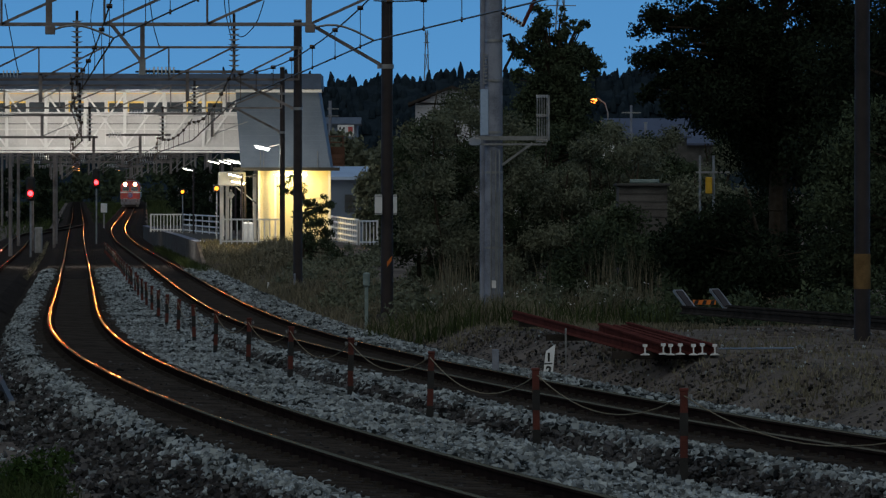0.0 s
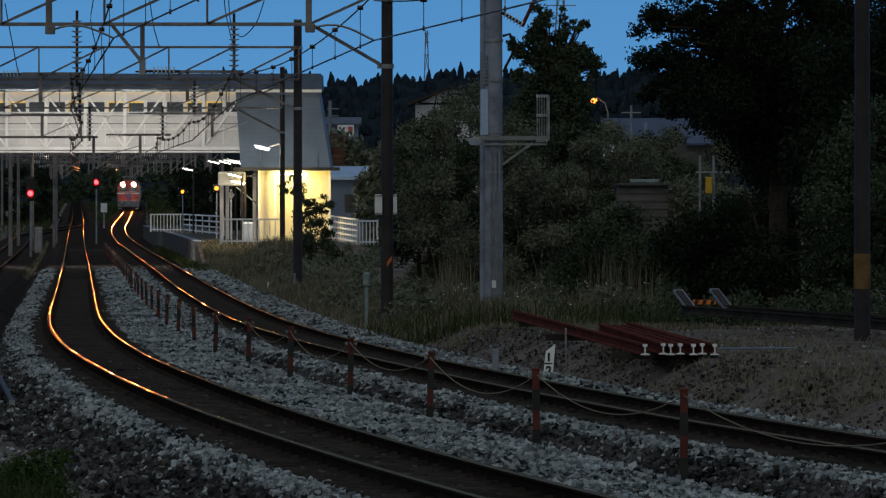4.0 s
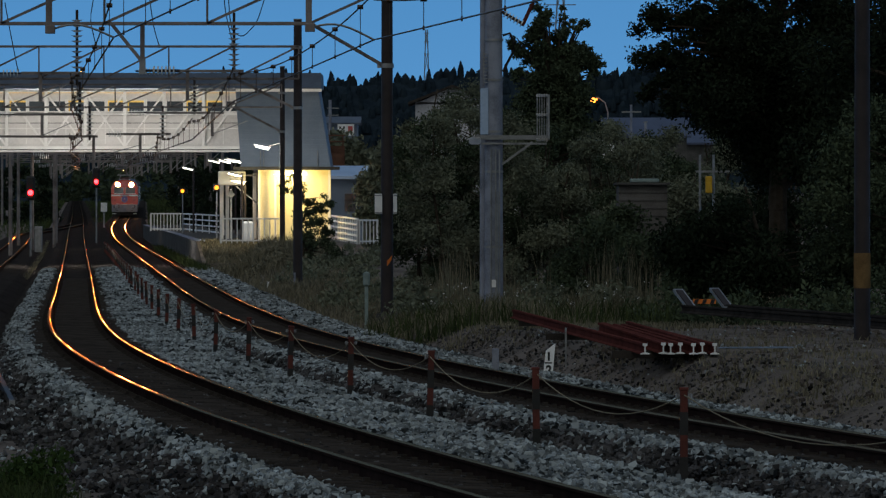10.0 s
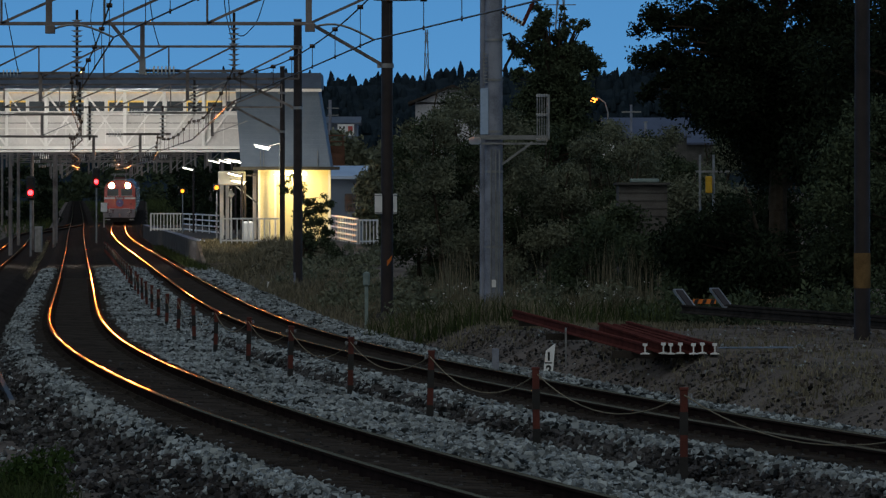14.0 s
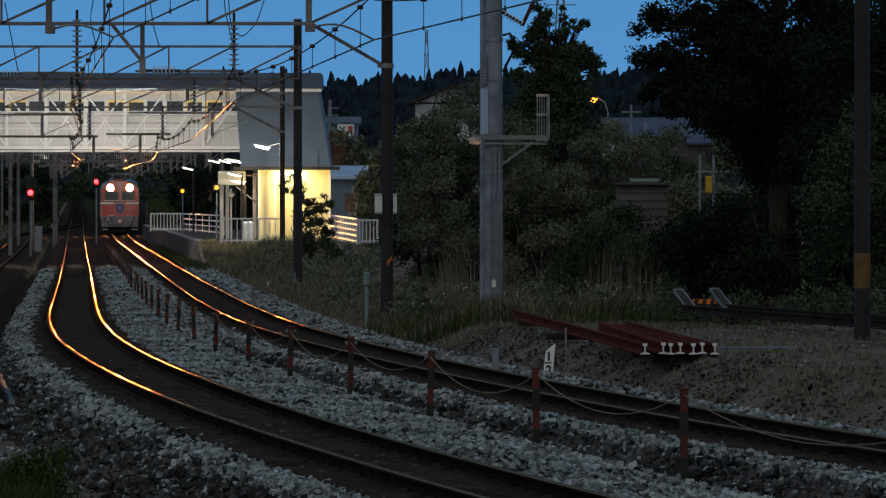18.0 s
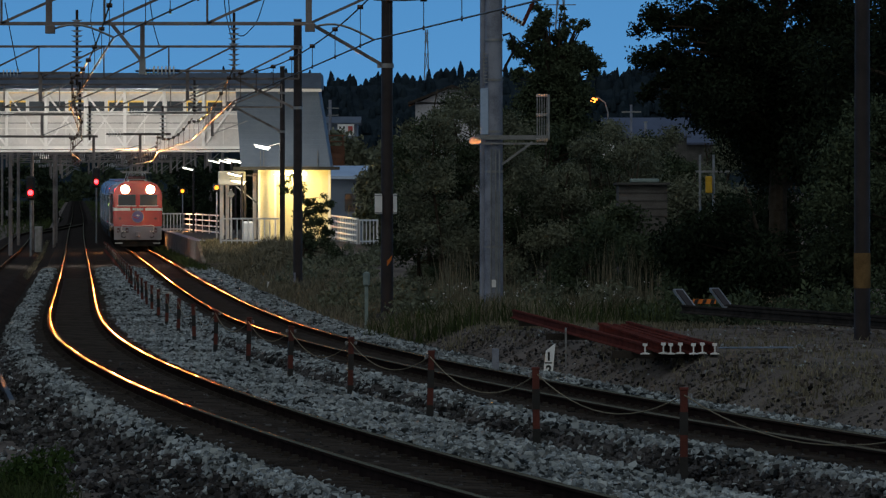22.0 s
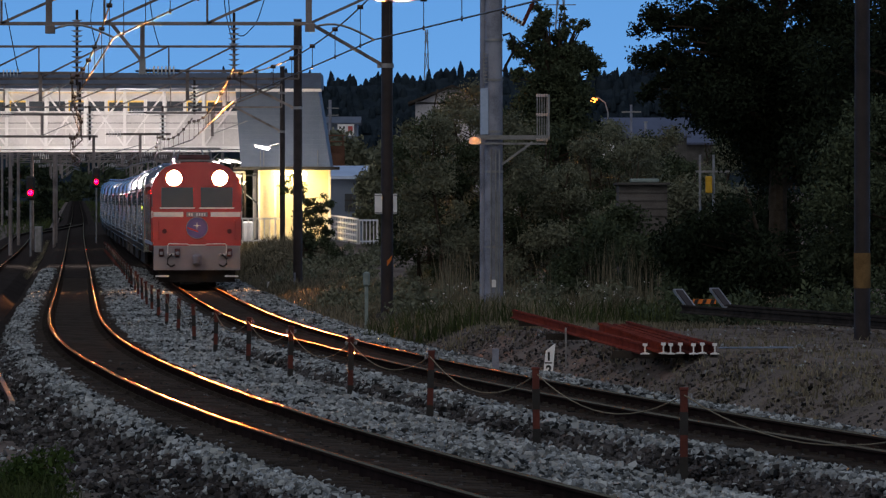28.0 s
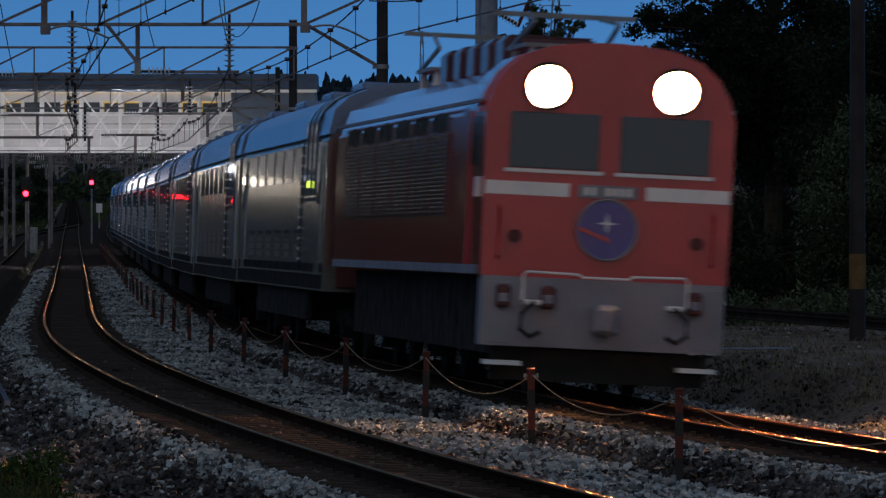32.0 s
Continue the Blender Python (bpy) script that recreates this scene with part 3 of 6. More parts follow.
part("knee_brace", bm, M_BEAM, pC)
pD = portal(95.5, -9.5, 6.54, 6.3, 7.2, 0, "catenary_beam", 7)
for y, x0, x1 in ((300, -24, -8), (345, -27, -11), (400, -31, -15), (430, -33, -17), (470, -36, -19), (510, -39, -21.5), (560, -42, -24), (620, -46, -27), (690, -50.5, -31)):
    z = float(rail_z(y))
    pp = portal(y, x0, x1, z + 6.0, z + 6.9, 0, "catenary_beam", 5)
    for x in (x0, x1):
        mast(x, y, z - 0.5, z + 7.4, 0.12, "grey steel catenary mast beside the station tracks", M_BEAM)


def wires(line, name, near):
    """Straight spans between the registration arms, the messenger sagging above."""
    root = thing(name, 0, 0, 0, "overhead contact and messenger wires with droppers", "overhead wire")
    far = [tuple(across(line, np.array([y]), 0.25 * (-1) ** i, 0)[0] + np.array([0, 0, 4.85])) for i, y in enumerate((204.0, 250, 300, 345, 400, 470, 560))]
    holds = [np.array(p, float) for p in near + far]
    for p, q in zip(holds, holds[1:]):
        u = np.linspace(0, 1, 15)[:, None]
        c = p + (q - p) * u
        m = c + np.array([0, 0, 1.0]) * (0.75 - 0.1 * u - 0.36 * 4 * u * (1 - u))
        grow = 1 + p[1] / 250
        for nm, pts, r in (("contact_wire", c, 0.011), ("messenger_wire", m, 0.010)):
            bm = bmesh.new()
            tube(bm, pts, r * grow, 5)
            part(nm, bm, M_WIRE, root)
        for i in range(1, 14, 2):
            bm = bmesh.new()
            rod(bm, c[i], m[i], 0.005 * grow, 4)
            rod(bm, m[i] - np.array([0.05, 0, 0]), m[i] + np.array([0.05, 0, 0]), 0.028 * grow, 8)
            box(bm, c[i], (0.03, 0.05, 0.07))
            part("dropper", bm, M_WIRE, root)


wires(right_x, "overhead_wire", [(2.76, 60, 4.65), (-1.12, 95.5, 4.78), (-4.78, 134, 4.42)])
wires(left_x, "overhead_wire", [(-1.13, 60, 4.88), (-5.35, 95.5, 4.82), (-8.49, 134, 4.31)])


def drop_arm(x, y, ztop, zbot, tip, label="drop post with a curved registration arm"):
    root = thing("registration_arm", x, y, ztop, label, "catenary arm", "registration arms")
    bm = bmesh.new()
    bar(bm, (0, 0, 0), (0, 0, zbot - ztop), 0.1, 0.1)
    box(bm, (0.02, 0, zbot - ztop), (0.16, 0.12, 0.14), bev=0.01)
    part("drop_post", bm, M_BEAM, root)
    bm = bmesh.new()
    p0 = Vector((0.05, 0, zbot - ztop))
    p3 = Vector(tip) - Vector((x, y, ztop))
    pts = [p0.lerp(p3, t) + Vector((0, 0, 0.16 * math.sin(math.pi * t) * (1 - 0.4 * t))) for t in np.linspace(0, 1, 9)]
    tube(bm, pts, 0.02, 6)
    part("arm", bm, M_GALV, root)


drop_arm(-2.18, 95.5, 6.35, 4.98, (-1.12, 95.5, 4.78))
drop_arm(-6.4, 95.5, 6.35, 4.95, (-5.35, 95.5, 4.82))


def insulator(x, y, ztop, n, pitch=0.11, r=0.11, label="string of pale porcelain insulator discs on a rod"):
    root = thing("insulator_string", x, y, ztop, label, "insulator", "insulators")
    bm = bmesh.new()
    rod(bm, (0, 0, 0.35), (0, 0, -n * pitch - 0.1), 0.05, 8)
    part("rod", bm, M_POLE, root)
    for i in range(n):
        part("disc", rod(bmesh.new(), (0, 0, -i * pitch), (0, 0, -i * pitch - 0.06), r * 1.2, 12, r * 0.5), M_PORC, root)


insulator(-12.7, 204, 8.4, 12, 0.18, 0.17)
insulator(-7.25, 204, 8.3, 10, 0.18, 0.17)

insulator(-10.55, 249.6, 7.0, 7, 0.16, 0.15)
insulator(-12.6, 204, 5.9, 5, 0.18, 0.15)
insulator(-15.0, 249.6, 5.8, 6, 0.17, 0.14)
insulator(-11.9, 249.6, 5.8, 6, 0.17, 0.14)


def feeder_arm(x0, x1, y, z, drop, hang=0.0, label="steel cross arm with insulators and a drop tube"):
    r = thing("feeder_arm", x0, y, z, label, "catenary arm", "feeder arms")
    part("arm", bar(bmesh.new(), (0, 0, 0), (x1 - x0, 0, 0), 0.1, 0.1), M_BEAM, r)
    part("drop_tube", bar(bmesh.new(), ((x1 - x0) * drop, 0, 0), ((x1 - x0) * drop, 0, -1.0), 0.12, 0.1), M_BEAM, r)
    if hang:
        part("hanger", bar(bmesh.new(), ((x1 - x0) * 0.5, 0, 0), ((x1 - x0) * 0.5, 0, hang), 0.08, 0.08), M_BEAM, r)
    part("stay", bar(bmesh.new(), ((x1 - x0) * drop, 0, -0.9), ((x1 - x0) * (drop + 0.45), 0, -0.35), 0.04, 0.04), M_GALV, r)
    for q in range(5):
        part("insulator_disc", rod(bmesh.new(), (-0.12 - q * 0.12, 0, 0), (-0.15 - q * 0.12, 0, 0), 0.12, 10), M_PORC, r)
    part("insulator_core", rod(bmesh.new(), (0, 0, 0), (-0.75, 0, 0), 0.03, 6), M_POLE, r)


for pts in ([(-6.2, 9.1), (-6.46, 8.3), (-6.93, 7.8), (-7.3, 7.97), (-7.4, 8.5), (-7.45, 9.3)], [(-7.62, 9.4), (-7.55, 8.7), (-7.42, 8.1), (-7.3, 7.6)],
            [(-12.1, 9.3), (-12.25, 8.4), (-12.05, 7.55)], [(-15.2, 9.0), (-15.0, 7.9), (-14.75, 6.65)], [(-10.2, 9.3), (-10.05, 8.2), (-9.85, 7.5)]):
    jc = thing("jumper_cable", pts[0][0], 204.0, pts[0][1], "thin dark jumper cable hanging among the beams", "cable", "jumper cables")
    fine = []
    for i in range(len(pts) - 1):
        for k in range(4):
            fine.append(Vector((pts[i][0] + (pts[i + 1][0] - pts[i][0]) * k / 4 - pts[0][0], 0, pts[i][1] + (pts[i + 1][1] - pts[i][1]) * k / 4 - pts[0][1])))
    fine.append(Vector((pts[-1][0] - pts[0][0], 0, pts[-1][1] - pts[0][1])))
    soft = [fine[0]] + [(a + b + c) / 3 for a, b, c in zip(fine, fine[1:], fine[2:])] + [fine[-1]]
    part("cable", tube(bmesh.new(), soft, 0.018, 5), M_UNDER, jc)
    part("clamp", box(bmesh.new(), soft[-1], (0.08, 0.08, 0.1), bev=0.01), M_GALV, jc)
feeder_arm(-14.6, -12.4, 203.6, 6.55, 0.3)
feeder_arm(-9.9, -6.9, 203.6, 6.62, 0.35)
feeder_arm(-18.2, -15.4, 249.6, 5.78, 0.42)
feeder_arm(-12.6, -9.3, 249.6, 5.85, 0.85)
feeder_arm(-19.2, -14.7, 250.4, 4.85, 0.96)
feeder_arm(-13.6, -11.6, 250.4, 4.95, 0.35)

for k, y in enumerate((300, 345, 400, 430, 470, 510, 560)):
    for j in range(4):
        x = float(right_x(y)) - 5.2 + 2.6 * j + 0.5 * math.sin(k * 2.7 + j)
        low = 0.8 - 0.35 * (j % 2) - 0.15 * math.sin(k * 1.3)
        feeder_arm(x, x + 1.5 + 0.5 * math.sin(k + j * 1.9), y - 0.3, float(rail_z(y)) + 6.0 - low, 0.3 + 0.15 * (j % 3), low)

# concrete double mast with its equipment
dm = thing("concrete_double_mast", 1.1, 125, -0.05, "pair of grey concrete masts with a steel bracket platform", "mast")
bm = bmesh.new()
rod(bm, (-0.02, 0, -0.5), (-0.02, 0, 8.5), 0.2, 20, 0.175)
part("pole", bm, M_CONC, dm)
bm = bmesh.new()
rod(bm, (-0.235, 0.15, -0.5), (-0.235, 0.15, 8.5), 0.085, 16, 0.075)
part("pole", bm, M_CONC, dm)
bm = bmesh.new()
bar(bm, (-0.42, -0.22, 3.55), (1.14, -0.22, 3.55), 0.06, 0.09)
bar(bm, (-0.3, -0.22, 3.42), (1.1, -0.22, 3.42), 0.04, 0.04)
bar(bm, (0.15, -0.2, 2.98), (0.8, -0.2, 3.45), 0.05, 0.05)
part("bracket", bm, M_GALV, dm)
rack = part("equipment_rack", box(bmesh.new(), (1.14, -0.22, 3.98), (0.045, 0.16, 0.96), bev=0.006), M_GALV, dm, "upright steel rack of slim rods")
for i in range(5):
    part("rack_rod", rod(bmesh.new(), (0.9 + i * 0.05, -0.22, 3.56), (0.9 + i * 0.05, -0.22, 4.44), 0.014, 6), M_GALV, rack)


def resin_cup(bm, x, y, z, w, h, d):
    """A rounded cover, closed towards the camera side and open behind."""
    n = 12
    rings = []
    for k, q in ((1.0, d), (1.0, 0.25 * d), (0.75, 0)):
        rings.append([bm.verts.new((x + k * w * max(-0.85, min(0.85, math.cos(6.2832 * i / n))), y + q, z + k * h * max(-0.85, min(0.85, math.sin(6.2832 * i / n))))) for i in range(n)])
    for u_, v_ in zip(rings, rings[1:]):
        for i in range(n):
            bm.faces.new((u_[i], u_[(i + 1) % n], v_[(i + 1) % n], v_[i]))
    bm.faces.new(rings[-1])
    return bm


for z in (3.5, 4.03, 4.44):
    for i in range(5):
        part("insulator_knob", resin_cup(bmesh.new(), 0.9 + i * 0.05, -0.28, z, 0.028, 0.04, 0.03), M_AMBERKNOB, rack, "small pale translucent insulator")
part("junction_box", resin_cup(bmesh.new(), -0.42, -0.3, 3.48, 0.15, 0.095, 0.06), M_AMBERKNOB, dm, "small pale translucent junction box")
bm = bmesh.new()
box(bm, (-0.22, -0.12, 4.1), (0.17, 0.1, 0.98), bev=0.01)
part("sign_plate", bm, M_TIN, dm, "pale blue plate strapped to the mast")
for h in (1.2, 2.8, 3.65, 4.75, 5.6):
    bm = bmesh.new()
    rod(bm, (-0.02, 0, h), (-0.02, 0, h + 0.05), 0.205, 18)
    part("strap", bm, M_GALV, dm)
bm = bmesh.new()
box(bm, (-0.235, -0.15, 5.02), (0.015, 0.03, 0.7))
for i in range(9):
    box(bm, (-0.2, -0.16, 4.72 + i * 0.075), (0.08, 0.05, 0.025))
part("cleat_strip", bm, M_GALV, dm)
part("cable", tube(bmesh.new(), [(0.17, -0.12, 5.72), (0.32, -0.14, 5.76), (0.41, -0.14, 5.6), (0.38, -0.14, 5.35), (0.26, -0.13, 5.12), (0.18, -0.1, 4.95)], 0.03, 6), M_UNDER, dm)
part("conduit", tube(bmesh.new(), [(0.05, -0.24, 0), (0.06, -0.24, 2.4)], 0.02, 6), M_GALV, dm)
si = part("strut_insulator", rod(bmesh.new(), (0.15, -0.1, 6.22), (0.6, -0.1, 5.96), 0.035, 8), M_POLE, dm)
for q in range(6):
    a = Vector((0.22, -0.1, 6.18)).lerp(Vector((0.56, -0.1, 5.98)), q / 5)
    part("disc", rod(bmesh.new(), a, a + Vector((0.02, 0, -0.012)), 0.075, 10), M_PORC, si)
part("red_strut", rod(bmesh.new(), (0.58, -0.1, 5.92), (0.9, -0.1, 6.6), 0.04, 8), M_PILE, dm, "red painted strut")
for q in (-0.08, 0.02, 0.1):
    part("conduit", rod(bmesh.new(), (q, -0.22, -0.2), (q, -0.22, 3.3), 0.018, 6), M_GALV, dm)
part("plate", box(bmesh.new(), (-0.02, -0.24, 0.45), (0.09, 0.01, 0.16)), M_WHITE, dm, "small white plate")

# ---- station: footbridge, stair house, platform ----
fb = thing("footbridge", -18, 272, 4.5, "cream covered footbridge with truss sides and windows over the tracks", "footbridge")
bm = bmesh.new()
box(bm, (0, 1.6, 0.12), (18, 3.2, 0.24))
part("deck", bm, M_BRIDGE, fb)
for z, h in ((0.85, 1.4), (2.45, 0.5)):
    part("panel_wall", box(bmesh.new(), (0, 0.1, z), (18, 0.1, h)), M_BRIDGE, fb)
bm = bmesh.new()
box(bm, (0, 3.1, 1.5), (18, 0.1, 2.9))
part("back_wall", bm, M_BRIDGE, fb)
bm = bmesh.new()
plate(bm, [(-9, -0.35, 2.75), (-9, 1.6, 3.35), (-9, 3.5, 2.75), (-9, 3.5, 2.68), (-9, -0.35, 2.68)], (18.3, 0, 0))
part("roof", bm, M_ROOF, fb)
for z, w, h in ((2.66, 0.08, 0.1), (0.06, 0.14, 0.14), (1.62, 0.12, 0.08)):
    part("girder", box(bmesh.new(), (0, -0.1, z), (18, w, h)), M_TRUSS, fb)
for i in range(1, 11):
    x = -9.46 + i * 1.82
    part("truss_post", bar(bmesh.new(), (x, -0.1, 0), (x, -0.1, 2.7), 0.14, 0.12), M_TRUSS, fb)
    if i < 10:
        falls = (2.6, 0.1, -0.1), (0.1, 2.6, -0.03)
        for a, b, q in falls[:1] if i < 5 else falls if i < 7 else falls[1:]:
            part("truss_diagonal", bar(bmesh.new(), (x, q, a), (x + 1.82, q, b), 0.11, 0.08), M_TRUSS, fb)
        for k, q in enumerate((0.5, 1.4)):
            w = part("window", box(bmesh.new(), (x + q, 0.09, 1.99), (0.74, 0.06, 0.5)), M_WINDOW, fb)
            if not (i + k + (i > 5)) % 2:
                # Lamplight inside is put in as a glow of the ceiling and reveal.
                part("lit_ceiling", box(bmesh.new(), (x + q, 0.05, 2.2), (0.74, 0.03, 0.08)), M_AMBER, w)
                part("lit_reveal", box(bmesh.new(), (x + q - 0.34, 0.05, 1.98), (0.05, 0.03, 0.46)), M_AMBER, w)
            for e in (-0.41, 0.41):
                part("window_frame", box(bmesh.new(), (x + q + e, 0.045, 1.99), (0.06, 0.06, 0.6)), M_TRUSS, w)
            part("window_sill", box(bmesh.new(), (x + q, 0.03, 1.72), (0.86, 0.09, 0.05)), M_TRUSS, w)
        # Black bar laid on the wall in place of the shadow between the posts.
        part("shadow_slot", box(bmesh.new(), (x + 0.91, 0.035, 0.19), (1.35, 0.03, 0.07)), M_UNDER, fb)
    part("panel_joint", box(bmesh.new(), (x + 0.91, 0.04, 0.85), (0.035, 0.03, 1.4)), M_TRUSS, fb)
    part("eave_bracket", box(bmesh.new(), (x, -0.2, 2.58), (0.05, 0.2, 0.14)), M_TRUSS, fb)

# Emissive strip: light falling on the fascia is put in as its own glow.
part("lit_eave_strip", box(bmesh.new(), (0, 0.0, 2.62), (17.8, 0.03, 0.07)), M_AMBER, fb, "thin glowing strip for the lamplight on the eaves")
part("mid_rail", box(bmesh.new(), (0, 0.03, 0.95), (18, 0.04, 0.05)), M_TRUSS, fb)
part("lower_pipe", rod(bmesh.new(), (-9, -0.2, -0.1), (9, -0.2, -0.1), 0.05, 8), M_TRUSS, fb)
# Thin black bar in place of a line of shadow along the panels.
part("shadow_gap", box(bmesh.new(), (0, 0.04, 1.2), (17.6, 0.03, 0.025)), M_UNDER, fb)

# Out of view: a copied span, added for the coach sides to mirror.
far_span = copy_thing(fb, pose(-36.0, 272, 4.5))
tagged(far_span, "unseen western span of the footbridge, added for reflections", "footbridge")

sh = thing("stair_house", -8.9, 256, 0.3, "blue-grey clad stair house with a lit cream lower wall", "station building")
bm = bmesh.new()
plate(bm, [(0.1, 0, 3.3), (4.0, 0, 3.3), (3.45, 0, 6.75), (-0.15, 0, 6.75)], (0, 7, 0))
part("upper_wall", bm, M_CLAD, sh)
bm = bmesh.new()
for i in range(16):
    z = 3.42 + i * 0.21
    e = 4.0 - (z - 3.3) * 0.16
    box(bm, ((0.1 + e) / 2 - 0.03, -0.01, z), (e - 0.06, 0.025, 0.02))
part("cladding_ribs", bm, M_CLAD, sh)
bm = bmesh.new()
plate(bm, [(-10.5, -0.3, 6.7), (3.6, -0.3, 6.7), (3.55, 1.0, 7.4), (-10.5, 1.0, 7.4)], (0, 6, 0))
part("roof", bm, M_ROOF, sh)
part("fascia", box(bmesh.new(), (1.75, -0.22, 6.62), (3.75, 0.1, 0.13)), M_TRUSS, sh, "pale board under the roof edge")
for x in (0.95, 1.1, 3.45):
    part("downpipe", rod(bmesh.new(), (x, -0.06, 3.3), (x, -0.06, 4.0), 0.02, 6), M_GALV, sh)
bm = bmesh.new()
box(bm, (2.1, -0.35, 3.22), (4.6, 1.3, 0.14))
part("canopy", bm, M_BLACK, sh, "dark brown canopy edge over the wall")
bm = bmesh.new()
box(bm, (2.45, 0.5, 1.55), (3.1, 0.16, 3.2))
part("lower_wall", bm, M_WALL, sh, "cream wall bright under the lamps")
for x in (0.9, 1.6, 3.95):
    bm = bmesh.new()
    box(bm, (x, -0.1, 1.55), (0.1, 0.1, 3.2))
    part("canopy_post", bm, M_TRUSS, sh)
for x in (1.75, 2.25, 2.75):
    bm = bmesh.new()
    box(bm, (x, 0.1, 2.98), (0.42, 0.2, 0.1), bev=0.02)
    part("wall_lamp", bm, M_STATION, sh, "bright wall lamp under the canopy")

pf = thing("platform", -14, 300, 0.33, "concrete platform with a pale edge and end ramp", "platform", kind="structure")
sy0, sy1 = 246, 420
pr = np.arange(246, 421, 6.0)
pv, pq = [], []
for y in pr:
    e = float(right_x(y)) + 1.55
    top = 0.33 - 0.85 * max(0.0, (258 - y) / 12)
    for x, z in ((e, -0.9), (e, top), (e + 3.4, top), (e + 3.4, -0.9)):
        pv.append((x + 14, y - 300, z - 0.33))
for i in range(len(pr) - 1):
    for j in range(3):
        pq.append((i * 4 + j, i * 4 + j + 1, i * 4 + j + 5, i * 4 + j + 4))
pq.append((0, 1, 2, 3))
arrays("platform_body", pv, [q for q in pq if min(q) >= 8], M_DARKCONC, pf)
arrays("platform_ramp", pv[:12], [q for q in pq if max(q) < 12], M_SOIL, pf)
arrays("platform_edge", [(pv[i * 4 + 1][0] + q, pv[i * 4 + 1][1], pv[i * 4 + 1][2] + 0.012) for i in range(2, len(pr)) for q in (-0.03, 0.4)],
       [(2 * i, 2 * i + 1, 2 * i + 3, 2 * i + 2) for i in range(len(pr) - 3)], M_CONC, pf)


def railing(name, a, b, h, n, label, rails=2):
    a, b = Vector(a), Vector(b)
    root = thing(name, a.x, a.y, a.z, label, "railing", "white railings")
    d = b - a
    for k in range(rails):
        bm = bmesh.new()
        z = h - k * (h - 0.12) / max(1, rails - 1)
        bar(bm, (0, 0, z), (d.x, d.y, d.z + z), 0.07, 0.07)
        part("rail", bm, M_WHITE, root)
    for i in range(n + 1):
        bm = bmesh.new()
        p = d * (i / n)
        w = 0.09 if i in (0, n) else 0.045
        bar(bm, (p.x, p.y, p.z), (p.x, p.y, p.z + h), w, w)
        part("baluster", bm, M_WHITE, root)
    return root


railing("railing", (-9.45, 250, 0.3), (-6.9, 250, 0.3), 1.05, 11, "white steel railing at the platform end")
railing("railing", (-5.0, 262, 0.4), (-3.55, 245, 0.3), 1.05, 16, "white mesh railing beside the building", 5)
railing("railing", (-3.5, 245, 0.3), (-2.75, 246, 0.3), 1.0, 5, "white steel railing beside the scrub", 2)
railing("railing", (-16.9, 340, 0.33), (-15.0, 340, 0.33), 1.0, 10, "white platform railing far along")
railing("railing", (-15.0, 340, 0.33), (-11.2, 300, 0.33), 1.0, 6, "white horizontal platform rail", 4)


def platform_lamp(x, y, z, mat=M_TUBE, reach=0.0):
    root = thing("platform_lamp", x, y, z, "fluorescent platform lamp on a short arm", "lamp", "platform lamps")
    bm = bmesh.new()
    bar(bm, (-0.27, 0, 0.09), (0.27, 0, -0.04), 0.1, 0.05)
    part("tube", bm, mat, root)
    bm = bmesh.new()
    bar(bm, (-0.35, 0, 0.17), (0.35, 0, 0.02), 0.26, 0.05)
    part("housing", bm, M_GALV, root)
    if reach:
        part("bracket", bar(bmesh.new(), (0.3, 0, 0.1), (reach, -2.0, 0.2), 0.03, 0.03), M_POLE, root)
        return
    part("post", rod(bmesh.new(), (0.3, 0.3, 0.3 - z), (0.3, 0.3, 0.1), 0.05, 8), M_POLE, root)
    part("arm", bar(bmesh.new(), (0.3, 0.32, 0.06), (0.3, 0, 0.06), 0.04, 0.04), M_POLE, root)


for u in ((-13.9, 320, 3.8), (-11.3, 290, 4.0), (-10.9, 300, 4.1), (-10.2, 275, 3.9), (-9.4, 265, 3.85)):
    platform_lamp(*u)
platform_lamp(-7.75, 252, 4.35, reach=0.8)
# lamp cluster at the platform end
platform_lamp(-9.0, 254, 3.2, M_STATION)
platform_lamp(-8.9, 255, 2.9, M_STATION)


def signal(x, y, z, label, mat=M_RED, post=True):
    root = thing("signal", x, y, z, label, "railway signal", "signals")
    bm = bmesh.new()
    g = float(ground_z(x, y)) - z
    rod(bm, (0, 0.1, g), (0, 0.1, 0.9), 0.06, 10)
    part("post", bm, M_GALV, root)
    bm = bmesh.new()
    box(bm, (0, 0, 0.25), (0.5, 0.2, 1.3), bev=0.1)
    part("head", bm, M_BLACK, root)
    bm = bmesh.new()
    rod(bm, (0, -0.11, 0), (0, -0.13, 0), 0.145, 18)
    part("lens", bm, mat, root, "glowing red lens")
    bm = bmesh.new()
    rod(bm, (0, -0.1, 0.5), (0, -0.13, 0.5), 0.12, 16)
    part("lens", bm, M_BLACK, root, "dark unlit lens")


signal(-22.1, 315, 2.52, "railway signal on a post showing red")
signal(-23.0, 390, 3.33, "tall railway signal showing red under the footbridge")

for x, y, top_ in ((-25.2, 330, 7.2), (-23.4, 318, 6.8), (-24.6, 352, 7.0), (-27.3, 378, 7.4), (-26.0, 395, 7.0), (-24.6, 372, 6.9)):
    mast(x, y, -1.2, top_, 0.11, "grey steel mast in the station yard", M_BEAM)
cb = thing("relay_cabinet", -23.4, 340, -0.9, "grey relay cabinet on the yard ground", "cabinet")
part("body", box(bmesh.new(), (0, 0, 0.75), (0.42, 0.5, 1.5), bev=0.03), M_GALV, cb)
